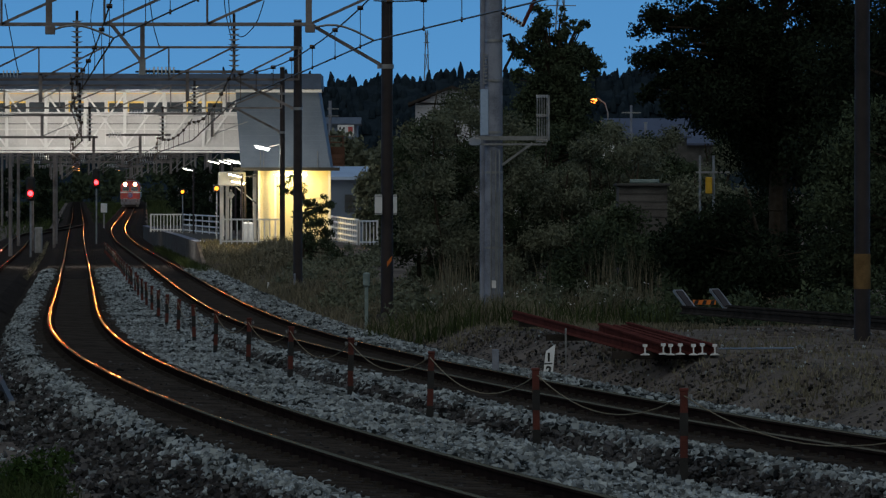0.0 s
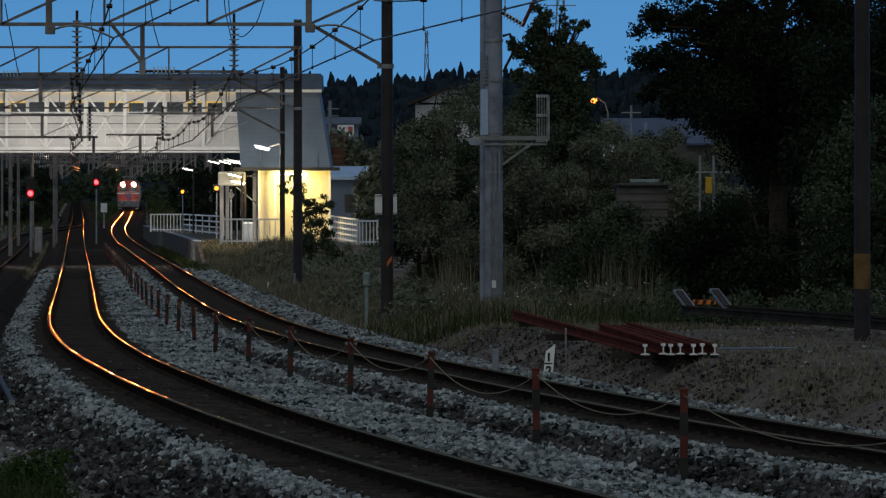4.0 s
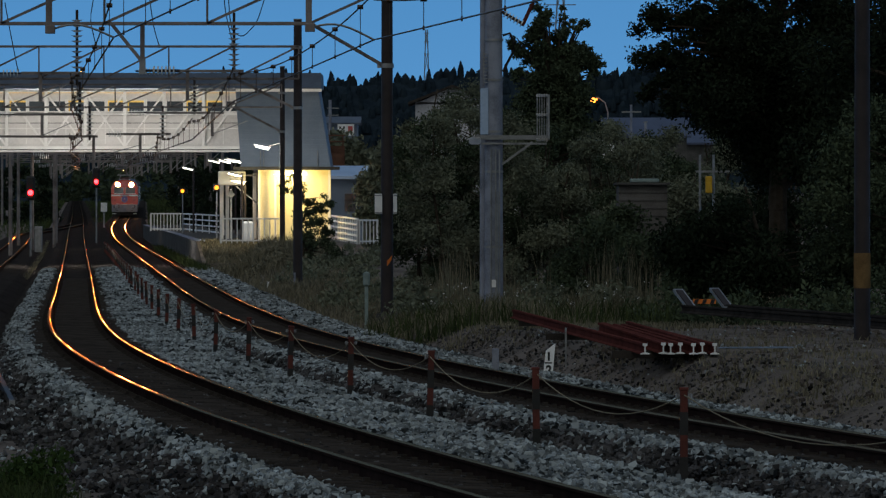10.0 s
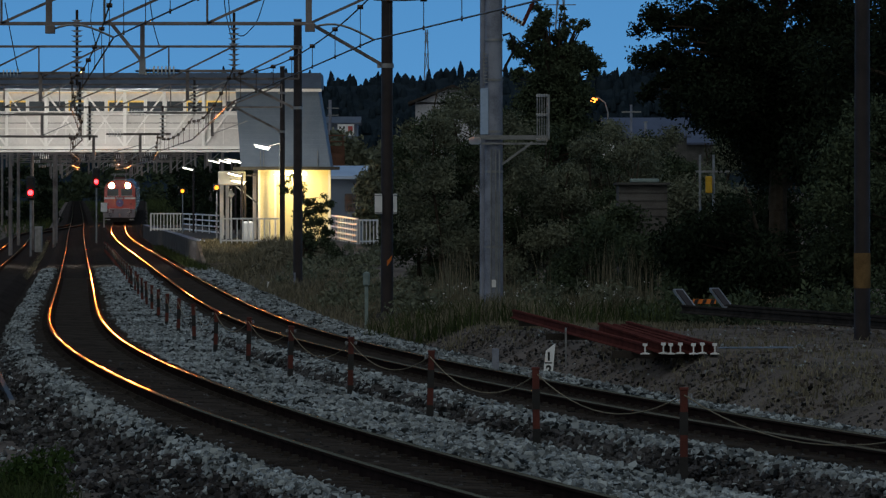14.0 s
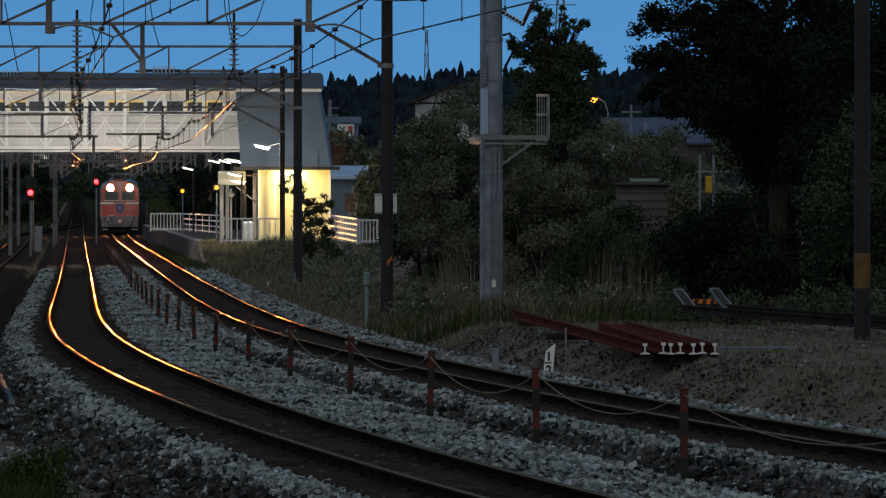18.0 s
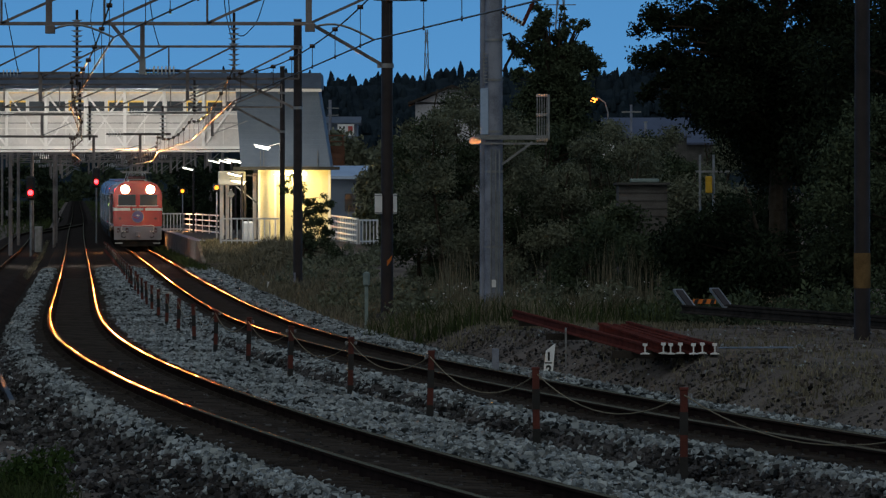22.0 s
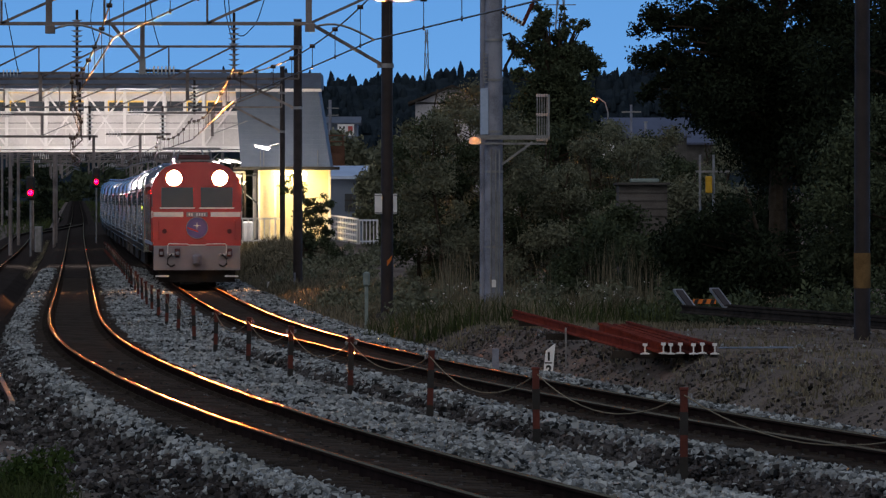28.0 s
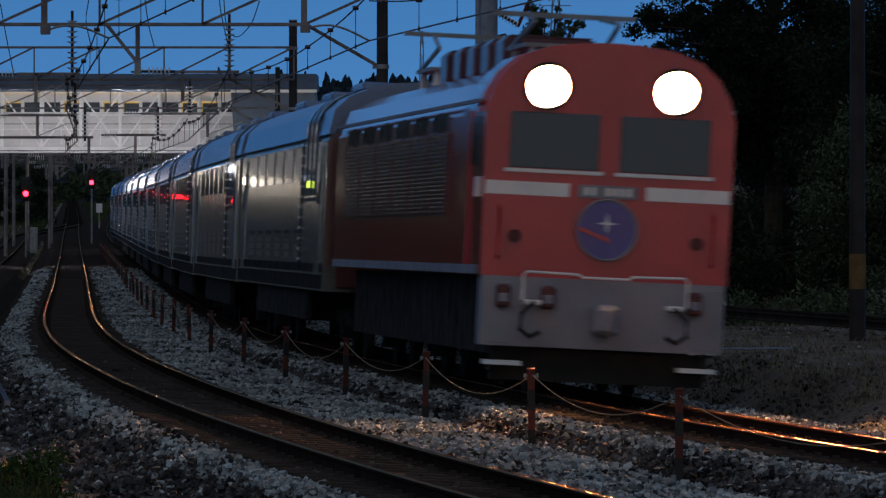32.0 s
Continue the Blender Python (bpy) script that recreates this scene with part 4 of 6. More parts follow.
part("door", box(bmesh.new(), (0, -0.26, 0.75), (0.36, 0.03, 1.3), bev=0.01), M_GALV, cb)
cb = thing("white_cabinet", -27.8, 482, 0.0, "white trackside cabinet between the lines", "cabinet")
part("body", box(bmesh.new(), (0, 0, 1.5), (0.5, 0.4, 0.75), bev=0.03), M_WHITE, cb)
part("leg", box(bmesh.new(), (0, 0, 0.5), (0.12, 0.12, 1.3)), M_GALV, cb)


def dwarf_lamp(x, y, z, foot, label):
    r = thing("yellow_lamp", x, y, z, label, "signal lamp", "yellow lamps")
    part("lens", rod(bmesh.new(), (0, -0.08, 0), (0, -0.1, 0), 0.1, 14), M_ORANGE, r, "glowing amber lens")
    part("hood", box(bmesh.new(), (0, 0.02, 0), (0.34, 0.16, 0.34), bev=0.04), M_BLACK, r)
    part("post", rod(bmesh.new(), (0, 0.1, foot - z), (0, 0.1, 0.1), 0.035, 8), M_GALV, r)


dwarf_lamp(-14.4, 325, 2.62, 0.33, "amber lamp on a white post on the platform")
dwarf_lamp(-10.2, 265, 2.7, 0.33, "amber lamp on a slim post by the canopy")
sb = thing("platform_sign", -9.25, 257, 2.85, "grey station sign box on a bracket", "sign")
part("box", box(bmesh.new(), (0.02, 0, 0.25), (1.2, 0.25, 0.62), bev=0.05), M_WHITE, sb, "pale enamelled sign box")
part("bracket", bar(bmesh.new(), (0.2, 0.1, -0.1), (1.3, 0.1, -1.0), 0.06, 0.06), M_GALV, sb)
part("arm", bar(bmesh.new(), (0.3, 0.1, 0.35), (1.6, 0.1, 0.4), 0.06, 0.06), M_GALV, sb)
for x in (-9.75, -9.5, -8.3):
    pp = thing("canopy_column", x, 259, 0.33, "white steel column under the canopy", "column", "canopy columns")
    part("shaft", box(bmesh.new(), (0, 0, 1.5), (0.16, 0.16, 3.0), bev=0.02), M_TRUSS, pp)
    part("foot", box(bmesh.new(), (0, 0, 0.05), (0.26, 0.26, 0.1)), M_CONC, pp)
pm = thing("platform_marker", -9.3, 258, 0.33, "white diamond marker on a slim white post", "sign")
part("post", rod(bmesh.new(), (0, 0, 0), (0, 0, 2.3), 0.035, 8), M_WHITE, pm)
part("diamond", plate(bmesh.new(), [(0, -0.05, 1.86), (0.17, -0.05, 2.06), (0, -0.05, 2.26), (-0.17, -0.05, 2.06)], (0, 0.03, 0)), M_GALV, pm)
wcb = thing("white_bin", -8.4, 253, 0.33, "white shrouded equipment on the platform end", "equipment")
part("body", box(bmesh.new(), (0, 0, 0.45), (0.5, 0.4, 0.9), bev=0.08), M_WHITE, wcb)
part("base", box(bmesh.new(), (0, 0, 0.03), (0.4, 0.3, 0.06)), M_BLACK, wcb)

# ---- trees and shrubs ----


def leaves(name, centres, radii, count, size, material, parent, seed, flat=0.8):
    """A crown of many small leaf pairs around clump centres."""
    rg = np.random.default_rng(seed)
    centres, radii = np.asarray(centres, float), np.asarray(radii, float)
    w = radii ** 2
    k = rg.choice(len(centres), count, p=w / w.sum())
    d = np.clip(rg.normal(0, 0.44, (count, 3)), -1.05, 1.05)
    p = centres[k] + d * radii[k][:, None] * np.array([1, 1, flat])
    a = rg.normal(0, 1, (count, 3))
    a /= np.linalg.norm(a, axis=1)[:, None]
    b = np.cross(a, rg.normal(0, 1, (count, 3)))
    b /= np.linalg.norm(b, axis=1)[:, None]
    s = (size * rg.uniform(0.6, 1.4, count))[:, None]
    v = np.stack([p - a * s, p + b * s * 0.45, p + a * s, p - b * s * 0.45], 1)
    f = np.arange(count * 4).reshape(-1, 4)
    return arrays(name, v.reshape(-1, 3), f, material, parent)


def tree(x, y, height, crown, count, size, label, seed, name="tree", mat=M_LEAF, trunk=0.2, category="tree"):
    """crown: clump centres and radii relative to the foot."""
    z = float(ground_z(x, y))
    root = thing(name, x, y, z, label, category, "trees beside the line")
    rg = random.Random(seed)
    bm = bmesh.new()
    pts = [(0, 0, -0.3), (rg.uniform(-.1, .1), 0, height * 0.3), (rg.uniform(-.25, .25), rg.uniform(-.2, .2), height * 0.62), (rg.uniform(-.3, .3), 0, height * 0.92)]
    for (a, b, r) in zip(pts, pts[1:], (1.0, 0.75, 0.45)):
        rod(bm, a, b, trunk * r, 9, trunk * r * 0.7)
    for c, rad in crown:
        h = min(max(c[2] - rad * 0.8, height * 0.2), height * 0.8)
        rod(bm, (0, 0, h), (c[0] * 0.9, c[1] * 0.9, c[2]), trunk * 0.28, 6, trunk * 0.06)
    part("trunk", bm, M_BARK, root)
    leaves("crown", [c for c, _ in crown], [r for _, r in crown], count, size, mat, root, seed)
    return root


def clumps(seed, n, w, d, z0, z1, r0, r1):
    rg = random.Random(seed)
    out = []
    for _ in range(n):
        u = rg.random()
        k = 1 - 0.55 * abs(2 * u - 0.8) ** 1.5
        out.append(((rg.uniform(-w, w) * k, rg.uniform(-d, d) * k, z0 + (z1 - z0) * u), rg.uniform(r0, r1)))
    return out


def spray(seed, n, cx, cz, hw, hz, depth, r0, r1):
    """Clumps filling an ellipse in uneven layers."""
    rg = random.Random(seed)
    out = []
    while len(out) < n:
        u, v = rg.uniform(-1, 1), rg.uniform(-1, 1)
        if u * u + v * v < 1:
            out.append(((cx + u * hw, rg.uniform(-depth, depth), cz + v * hz + 0.12 * math.sin(9 * v)), rg.uniform(r0, r1)))
    return out


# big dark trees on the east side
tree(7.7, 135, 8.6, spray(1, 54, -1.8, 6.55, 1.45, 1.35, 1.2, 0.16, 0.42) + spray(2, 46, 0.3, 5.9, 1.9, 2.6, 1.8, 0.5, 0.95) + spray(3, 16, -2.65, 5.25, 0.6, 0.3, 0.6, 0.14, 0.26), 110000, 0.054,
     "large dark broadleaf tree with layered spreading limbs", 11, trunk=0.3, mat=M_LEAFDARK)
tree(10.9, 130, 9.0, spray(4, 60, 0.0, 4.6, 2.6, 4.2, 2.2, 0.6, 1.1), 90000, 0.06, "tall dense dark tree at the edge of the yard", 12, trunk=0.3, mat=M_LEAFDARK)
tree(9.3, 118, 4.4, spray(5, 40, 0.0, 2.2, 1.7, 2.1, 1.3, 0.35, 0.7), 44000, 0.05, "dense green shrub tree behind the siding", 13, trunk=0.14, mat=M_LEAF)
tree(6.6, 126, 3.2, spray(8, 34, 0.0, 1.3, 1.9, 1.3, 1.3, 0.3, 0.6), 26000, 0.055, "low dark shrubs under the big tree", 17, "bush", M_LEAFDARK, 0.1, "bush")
# limb ends of the middle tree: offset, height, half-width, half-height, clumps, smallest and largest clump
MID_TREE = (
    (-0.37, 8.32, 0.30, 0.30, 8, 0.15, 0.30),
    (-0.32, 7.86, 0.44, 0.30, 9, 0.18, 0.34),
    (0.22, 8.27, 0.12, 0.47, 6, 0.10, 0.20),
    (0.66, 8.18, 0.37, 0.13, 8, 0.10, 0.20),
    (0.39, 7.90, 0.34, 0.17, 6, 0.14, 0.26),
    (-1.13, 7.53, 0.27, 0.13, 7, 0.12, 0.22),
    (-0.88, 7.26, 0.40, 0.17, 8, 0.14, 0.28),
    (0.59, 7.46, 0.51, 0.15, 10, 0.14, 0.26),
    (1.19, 7.12, 0.22, 0.19, 8, 0.12, 0.24),
    (0.96, 6.85, 0.30, 0.20, 7, 0.16, 0.30),
    (0.02, 7.09, 0.81, 0.44, 22, 0.25, 0.45),
    (0.05, 6.38, 0.98, 0.51, 26, 0.30, 0.50),
    (-0.03, 5.62, 1.04, 0.67, 26, 0.35, 0.60),
    (0.13, 4.70, 1.11, 0.84, 26, 0.35, 0.60),
    (-1.04, 6.68, 0.24, 0.10, 5, 0.12, 0.22),
)
crown = []
for i, (cx, cz, hw, hz, n, r0, r1) in enumerate(MID_TREE):
    crown += spray(300 + i, n, cx + 0.08, cz, hw, hz, 0.3 + hw * 0.5, r0 * 0.8, r1 * 0.8)
tree(3.25, 175, 8.0, crown, 46000, 0.06, "leafy tree with upswept branches behind the concrete mast", 14, trunk=0.2)
# scrub behind the track, highest in the middle
SCRUB_X = [-3.1, -2.4, -1.7, -1.0, -0.4, 0.3, 1.0, 2.0, 3.0, 4.0, 5.0, 6.0, 7.0, 8.2]
SCRUB_TOP = [3.6, 4.3, 4.9, 5.6, 5.85, 5.7, 5.3, 4.9, 4.6, 4.4, 4.35, 4.3, 4.1, 3.9]
for i in range(30):
    far = i % 2
    x0 = -0.85 + 9.25 * (i + 0.5) / 30
    y = 168 + 14 * far + 3 * math.sin(i * 2.1)
    x = x0 * y / 170
    h = float(np.interp(x0, SCRUB_X, SCRUB_TOP)) - float(ground_z(x, y)) - (0.0 if far else 0.9) + 0.35 * math.sin(i * 1.7)
    tree(x, y, h, spray(60 + i, 20, 0, h * 0.5, 0.95, h * 0.5, 0.8, 0.28, 0.55), 15000, 0.048, "dense green scrub bush on the embankment", 40 + i, "bush", M_LEAF2 if i % 3 else M_LEAF, 0.07, "bush")
for i in range(-1, 7):
    x, y = -2.75 + i * 0.27, 268 + 6 * math.sin(i * 2.3)
    h = 3.6 + 0.32 * abs(i)
    tree(x, y, h, spray(195 + i, 20, 0, h * 0.5, 0.9, h * 0.5, 0.8, 0.3, 0.6), 3200, 0.12, "tall dark green bush behind the station fence", 205 + i, "bush", M_LEAF2, 0.08, "bush")
for i in range(9):
    x, y = 3.6 + i * 0.75, 146 + 5 * math.sin(i * 1.3)
    h = 2.1 + 0.6 * abs(math.sin(i * 1.1)) + (1.2 if x > 7.6 else -0.9 if 4.4 < x < 6.3 else 0)
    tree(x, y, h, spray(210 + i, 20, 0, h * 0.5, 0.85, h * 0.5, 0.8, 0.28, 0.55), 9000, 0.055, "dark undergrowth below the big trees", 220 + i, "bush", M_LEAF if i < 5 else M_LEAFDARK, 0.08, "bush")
# small tree before the lit wall
tree(-5.3, 225, 3.2, spray(90, 22, 0.34, 1.5, 0.75, 0.6, 0.5, 0.16, 0.34) + spray(91, 14, -0.59, 3.05, 0.62, 0.3, 0.4, 0.1, 0.2) + spray(92, 10, 0.0, 2.3, 0.5, 0.4, 0.4, 0.1, 0.22)
     + spray(93, 10, 0.75, 2.35, 0.35, 0.25, 0.3, 0.1, 0.2) + spray(94, 12, 0.9, 0.6, 0.8, 0.5, 0.4, 0.16, 0.3), 6500, 0.055, "small slender tree in front of the lit wall", 91, trunk=0.07)

# grass
rg = np.random.default_rng(21)


def grass(name, x, y, h, label, seed, mat=M_GRASS, bend=0.35, slim=1.0, lift=0.0):
    rg = np.random.default_rng(seed)
    n = len(x)
    z = ground_z(x, y) + lift
    a = rg.uniform(0, 6.28, n)
    lean = rg.normal(0, bend, (n, 2)) * h[:, None]
    w = (0.006 + 0.0035 * (y / 60)) * slim
    p = np.stack([x, y, z - 0.02], -1)
    s = np.stack([np.cos(a) * w, np.sin(a) * w, np.zeros(n)], -1)
    m = p + np.stack([lean[:, 0] * 0.35, lean[:, 1] * 0.35, h * 0.6], -1)
    t = p + np.stack([lean[:, 0], lean[:, 1], h], -1)
    v = np.stack([p - s, p + s, m + s * 0.7, m - s * 0.7, t], 1)
    b = (np.arange(n) * 5)[:, None]
    f4 = (b + np.array([[0, 1, 2, 3]])).tolist()
    f3 = (b + np.array([[3, 2, 4]])).tolist()
    me = bpy.data.meshes.new(name)
    me.from_pydata(v.reshape(-1, 3).tolist(), [], f4 + f3)
    me.materials.append(mat)
    tagged(new(name, me), label, "grass", kind="stuff")


n = 24000
yy = 66 + 150 * rg.uniform(0, 1, n) ** 1.2
xx = right_x(yy) + 3.0 + rg.uniform(0, 1, n) ** 1.4 * (9 + yy * 0.03)
keep = (np.sin(xx * 1.3 + yy * 0.21) + np.sin(yy * 0.33 - xx * 0.6) + rg.normal(0, 0.7, n)) > 0.0
xx, yy = xx[keep], yy[keep]
hh = rg.uniform(0.03, 0.14, len(xx)) * np.where(yy > 112, 2.6, 1.0)
grass("dry_grass", xx, yy, hh, "dry tufted grass and weeds on the yard", 22, M_DULLGRASS)
n = 40000
yy = rg.uniform(128, 166, n)
xx = rg.uniform(-2.4, 8.0, n)
keep = xx > right_x(yy) + 4.2
n2 = 5000
yw, xw = rg.uniform(112, 126, n2), rg.uniform(-1.6, 4.6, n2)
keep2 = (np.sin(xw * 3.1 + yw) + np.sin(xw * 1.3 - yw * 0.7) + rg.normal(0, 0.5, n2)) > 0.5
grass("tall_weeds", xw[keep2], yw[keep2], rg.uniform(0.1, 0.7, int(keep2.sum())), "patches of green weeds round the foot of the concrete masts", 27, M_GREEN)
n2 = 16000
yw, xw = rg.uniform(104, 130, n2), rg.uniform(-1.8, 5.0, n2)
keep2 = (np.sin(xw * 2.3 - yw * 0.8) + rg.normal(0, 0.8, n2)) > 0.0
grass("dry_grass", xw[keep2], yw[keep2], rg.uniform(0.03, 0.16, int(keep2.sum())), "sparse dry grass on the bare earth", 34, M_DULLGRASS)
n2 = 1500
yw, xw = rg.uniform(132, 160, n2), rg.uniform(-0.6, 6.5, n2)
keep2 = (np.sin(xw * 1.9) + np.sin(xw * 5.3 + 1) + rg.normal(0, 0.5, n2)) > 0.2
grass("reeds", xw[keep2], yw[keep2], rg.uniform(0.9, 2.1, int(keep2.sum())) , "tall pale dry reeds before the scrub", 35, M_DULLGRASS, bend=0.07, slim=0.6)
n2 = 9000
yw = rg.uniform(58, 118, n2)
xw = right_x(yw) + 2.5 + rg.uniform(0, 1, n2) * (5 + yw * 0.05)
keep2 = (np.sin(xw * 1.1 + yw * 0.13) + np.sin(yw * 0.5 - xw * 1.7) + rg.normal(0, 0.7, n2)) > 0.1
cl = np.stack([xw, yw, ground_z(xw, yw)], -1)[keep2]
scatter_stones("earth_clods", cl, rg.uniform(0.012, 0.06, len(cl)), 36, "brown clods and rubble strewn over the yard", M_CLOD)
n2 = 700
yw = rg.uniform(70, 116, n2)
xw = right_x(yw) + 2.8 + rg.uniform(0, 1, n2) * (4 + yw * 0.05)
scatter_stones("pale_rubble", np.stack([xw, yw, ground_z(xw, yw) + 0.01], -1), rg.uniform(0.01, 0.035, n2), 37, "pale chips of stone on the bare earth", M_STONE)
n2 = 26000
yw = rg.uniform(50, 76, n2)
xw = right_x(yw) + 2.5 + rg.uniform(0, 4.8, n2)
keep2 = (np.sin(xw * 1.3 + yw * 0.31) + np.sin(xw * 4.1 - yw) * 0.5 + rg.normal(0, 0.6, n2)) > 0.1
grass("straw_grass", xw[keep2], yw[keep2], rg.uniform(0.015, 0.09, int(keep2.sum())), "thin dry straw-coloured grass", 38, M_GRASS, bend=0.6, slim=0.6)
n2 = 9000
yw = rg.uniform(50, 92, n2)
xw = right_x(yw) + 2.3 + rg.uniform(0, 4.5, n2)
keep2 = (np.sin(xw * 2.1 + yw * 0.5) + rg.normal(0, 0.8, n2)) > -0.2
grass("short_grass", xw[keep2], yw[keep2], rg.uniform(0.02, 0.12, int(keep2.sum())), "short dry grass on the yard", 28, M_DULLGRASS)
n2 = 17000
yw = rg.uniform(118, 240, n2)
xw = right_x(yw) + 2.4 + rg.uniform(0, 4.5, n2)
grass("verge_grass", xw, yw, rg.uniform(0.06, 0.5, n2) ** 1.3, "rough grass verge beside the line", 29, M_DULLGRASS)
grass("tall_weeds", xx[keep], yy[keep], rg.uniform(0.15, 0.9, int(keep.sum())) * (0.55 + 0.45 * np.sin(xx[keep] * 1.7 + yy[keep] * 0.4)), "tall weeds at the foot of the masts", 23, M_DULLGRASS)
n = 2500
yy = rg.uniform(42, 54, n)
xx = left_x(yy) - 2.75 - np.abs(rg.normal(0, 0.7, n))
grass("green_weeds", xx, yy, rg.uniform(0.1, 0.35, n), "dark green weeds at the foot of the ballast", 24, M_GREEN)

wc_ = np.random.default_rng(41)
wd = thing("weed_clump", 0, 0, 0, "bright green leafy weed at the foot of the ballast", "weeds", kind="stuff")
wx, wy = wc_.normal(-3.72, 0.17, 26), wc_.uniform(51, 55, 26)
leaves("foliage", np.stack([wx, wy, ground_z(wx, wy) + wc_.uniform(0.02, 0.3, 26)], -1), np.full(26, 0.14), 2200, 0.03, M_WEED, wd, 42)
n2 = 2600
yw = rg.uniform(117, 123.5, n2)
xw = 1.1 + rg.normal(0, 0.9, n2)
grass("mast_weeds", xw, yw, rg.uniform(0.15, 0.75, n2) * np.exp(-((xw - 1.2) / 1.6) ** 2), "rank weeds round the foot of the concrete masts", 46, M_DULLGRASS, bend=0.2)
rw_ = np.random.default_rng(95)
for k, (x0, x1, y0, y1, hmax, m_) in enumerate(((-1.2, 5.5, 127, 142, 1.0, M_LEAF2), (-3.5, 0.5, 140, 190, 0.8, M_LEAF2), (4.0, 9.0, 112, 124, 0.7, M_LEAF), (-5.8, -2.4, 205, 240, 0.5, M_LEAF2), (-7.5, -5.2, 222, 244, 0.35, M_GRASS))):
    wx, wy = rw_.uniform(x0, x1, 110), rw_.uniform(y0, y1, 110)
    ok = wx > right_x(wy) + 2.9
    wx, wy = wx[ok], wy[ok]
    wd = thing("leafy_weeds", 0, 0, 0, "leafy weeds growing rank on the verge", "weeds", kind="stuff")
    leaves("foliage", np.stack([wx, wy, ground_z(wx, wy) + rw_.uniform(0.05, hmax, len(wx)) * rw_.uniform(0.3, 1, len(wx))], -1), rw_.uniform(0.12, 0.38, len(wx)), 7000, 0.05 + 0.0001 * y0, m_, wd, 96 + k)
wx, wy = rw_.uniform(-0.5, 4.5, 90), rw_.uniform(122, 134, 90)
fl = thing("white_flowers", 0, 0, 0, "sprinkle of small white flowers in the weeds", "flowers", kind="stuff")
leaves("petals", np.stack([wx, wy, ground_z(wx, wy) + rw_.uniform(0.2, 0.9, 90)], -1), np.full(90, 0.1), 260, 0.02, M_WHITE, fl, 99)

n2 = 5000
yw = rg.uniform(235, 345, n2)
grass("platform_weeds", right_x(yw) + rg.uniform(1.15, 1.6, n2), yw, rg.uniform(0.2, 0.85, n2), "weeds growing along the foot of the platform", 31, M_GREEN)

n2 = 6000
yw = rg.uniform(246, 257.5, n2)
xw = right_x(yw) + 1.7 + rg.uniform(0, 3.2, n2)
grass("ramp_grass", xw, yw, rg.uniform(0.05, 0.3, n2), "rough grass over the earth ramp of the platform", 40, M_DULLGRASS, lift=0.33 - 0.85 * (258 - yw) / 12 - ground_z(xw, yw))
n2 = 3500
yw = rg.uniform(234, 247, n2)
grass("ramp_grass", rg.uniform(-9.6, -4.6, n2), yw, rg.uniform(0.15, 0.75, n2), "rough grass on the bank below the platform end", 39, M_DULLGRASS)
n2 = 7000
yw = rg.uniform(235, 420, n2)
grass("siding_grass", left_x(yw) - rg.uniform(1.9, 2.7, n2), yw, rg.uniform(0.05, 0.3, n2), "grass strip between the main line and the siding", 33)
n2 = 6000
yw = rg.uniform(560, 1250, n2)
room = np.clip((right_x(yw) - left_x(yw)) / 2 - 1.7, 0.05, 9)
grass("far_verge_grass", (right_x(yw) + left_x(yw)) / 2 + rg.uniform(-1, 1, n2) * room, yw, rg.uniform(0.15, 0.7, n2), "dark grass between the far tracks", 47, M_GREEN)
for e, line, sd_ in ((1, right_x, 48), (-1, left_x, 49)):
    yw = rg.uniform(440, 1250, n2)
    grass("far_verge_grass", line(yw) + e * (2.6 + rg.uniform(0, 1, n2) ** 2 * 14), yw, rg.uniform(0.2, 0.9, n2), "dark grass beside the far tracks", sd_, M_GREEN)
n2 = 9000
yw = rg.uniform(225, 430, n2)
xw = left_x(yw) - 5.9 - np.abs(rg.normal(0, 2.2, n2))
grass("siding_weeds", xw, yw, rg.uniform(0.08, 0.5, n2), "dark green weeds beyond the siding", 45, M_GREEN)
ro = thing("rail_offcut", -5.5, 75, -0.44, "short rusty rail lying at the foot of the ballast", "rail offcut")
part("rail", bar(bmesh.new(), (-1.1, 12, 0.02), (0.0, 0.0, 0.0), 0.07, 0.14), M_POLE, ro)
part("painted_end", box(bmesh.new(), (0.003, -0.03, 0.0), (0.075, 0.05, 0.145), rz=0.09), M_GALV, ro)

# ---- yard things ----
rp = thing("rail_pile", 2.75, 80, 0.06, "stack of spare rust-red rails with white painted ends", "rail stack")
for i, dx in enumerate((0.0, 0.25, 0.35, 0.48, 0.66, 0.78, 0.95)):
    far = Vector((-1.5, 24, 0.03)) if i == 0 else Vector((-0.48 + 0.9 * dx, 12.5 + (i % 3), 0.0 + 0.02 * (i % 2)))
    near = Vector((dx, 0, 0.02 + 0.008 * (i % 2)))
    bm = bmesh.new()
    prof = [(-0.062, 0), (0.062, 0), (0.062, 0.012), (0.01, 0.03), (0.01, 0.108), (0.032, 0.118), (0.032, 0.15), (-0.032, 0.15), (-0.032, 0.118), (-0.01, 0.108), (-0.01, 0.03), (-0.062, 0.012)]
    plate(bm, [(near.x + a, near.y, near.z + b) for a, b in prof], far - near)
    r_ = part("spare_rail", bm, M_PILE, rp)
    bm = bmesh.new()
    plate(bm, [(near.x + a * 1.01, near.y - 0.004, near.z + b * 1.0) for a, b in prof], (0, 0.12, 0))
    part("painted_end", bm, M_WHITE, r_, "white painted rail end")
for q in (1.5, 12, 22):
    bm = bmesh.new()
    box(bm, (0.4 - q * 0.07, q, -0.02), (1.4 if q < 20 else 0.6, 0.2, 0.1))
    part("bearer", bm, M_SLEEPER, rp)
bm = bmesh.new()
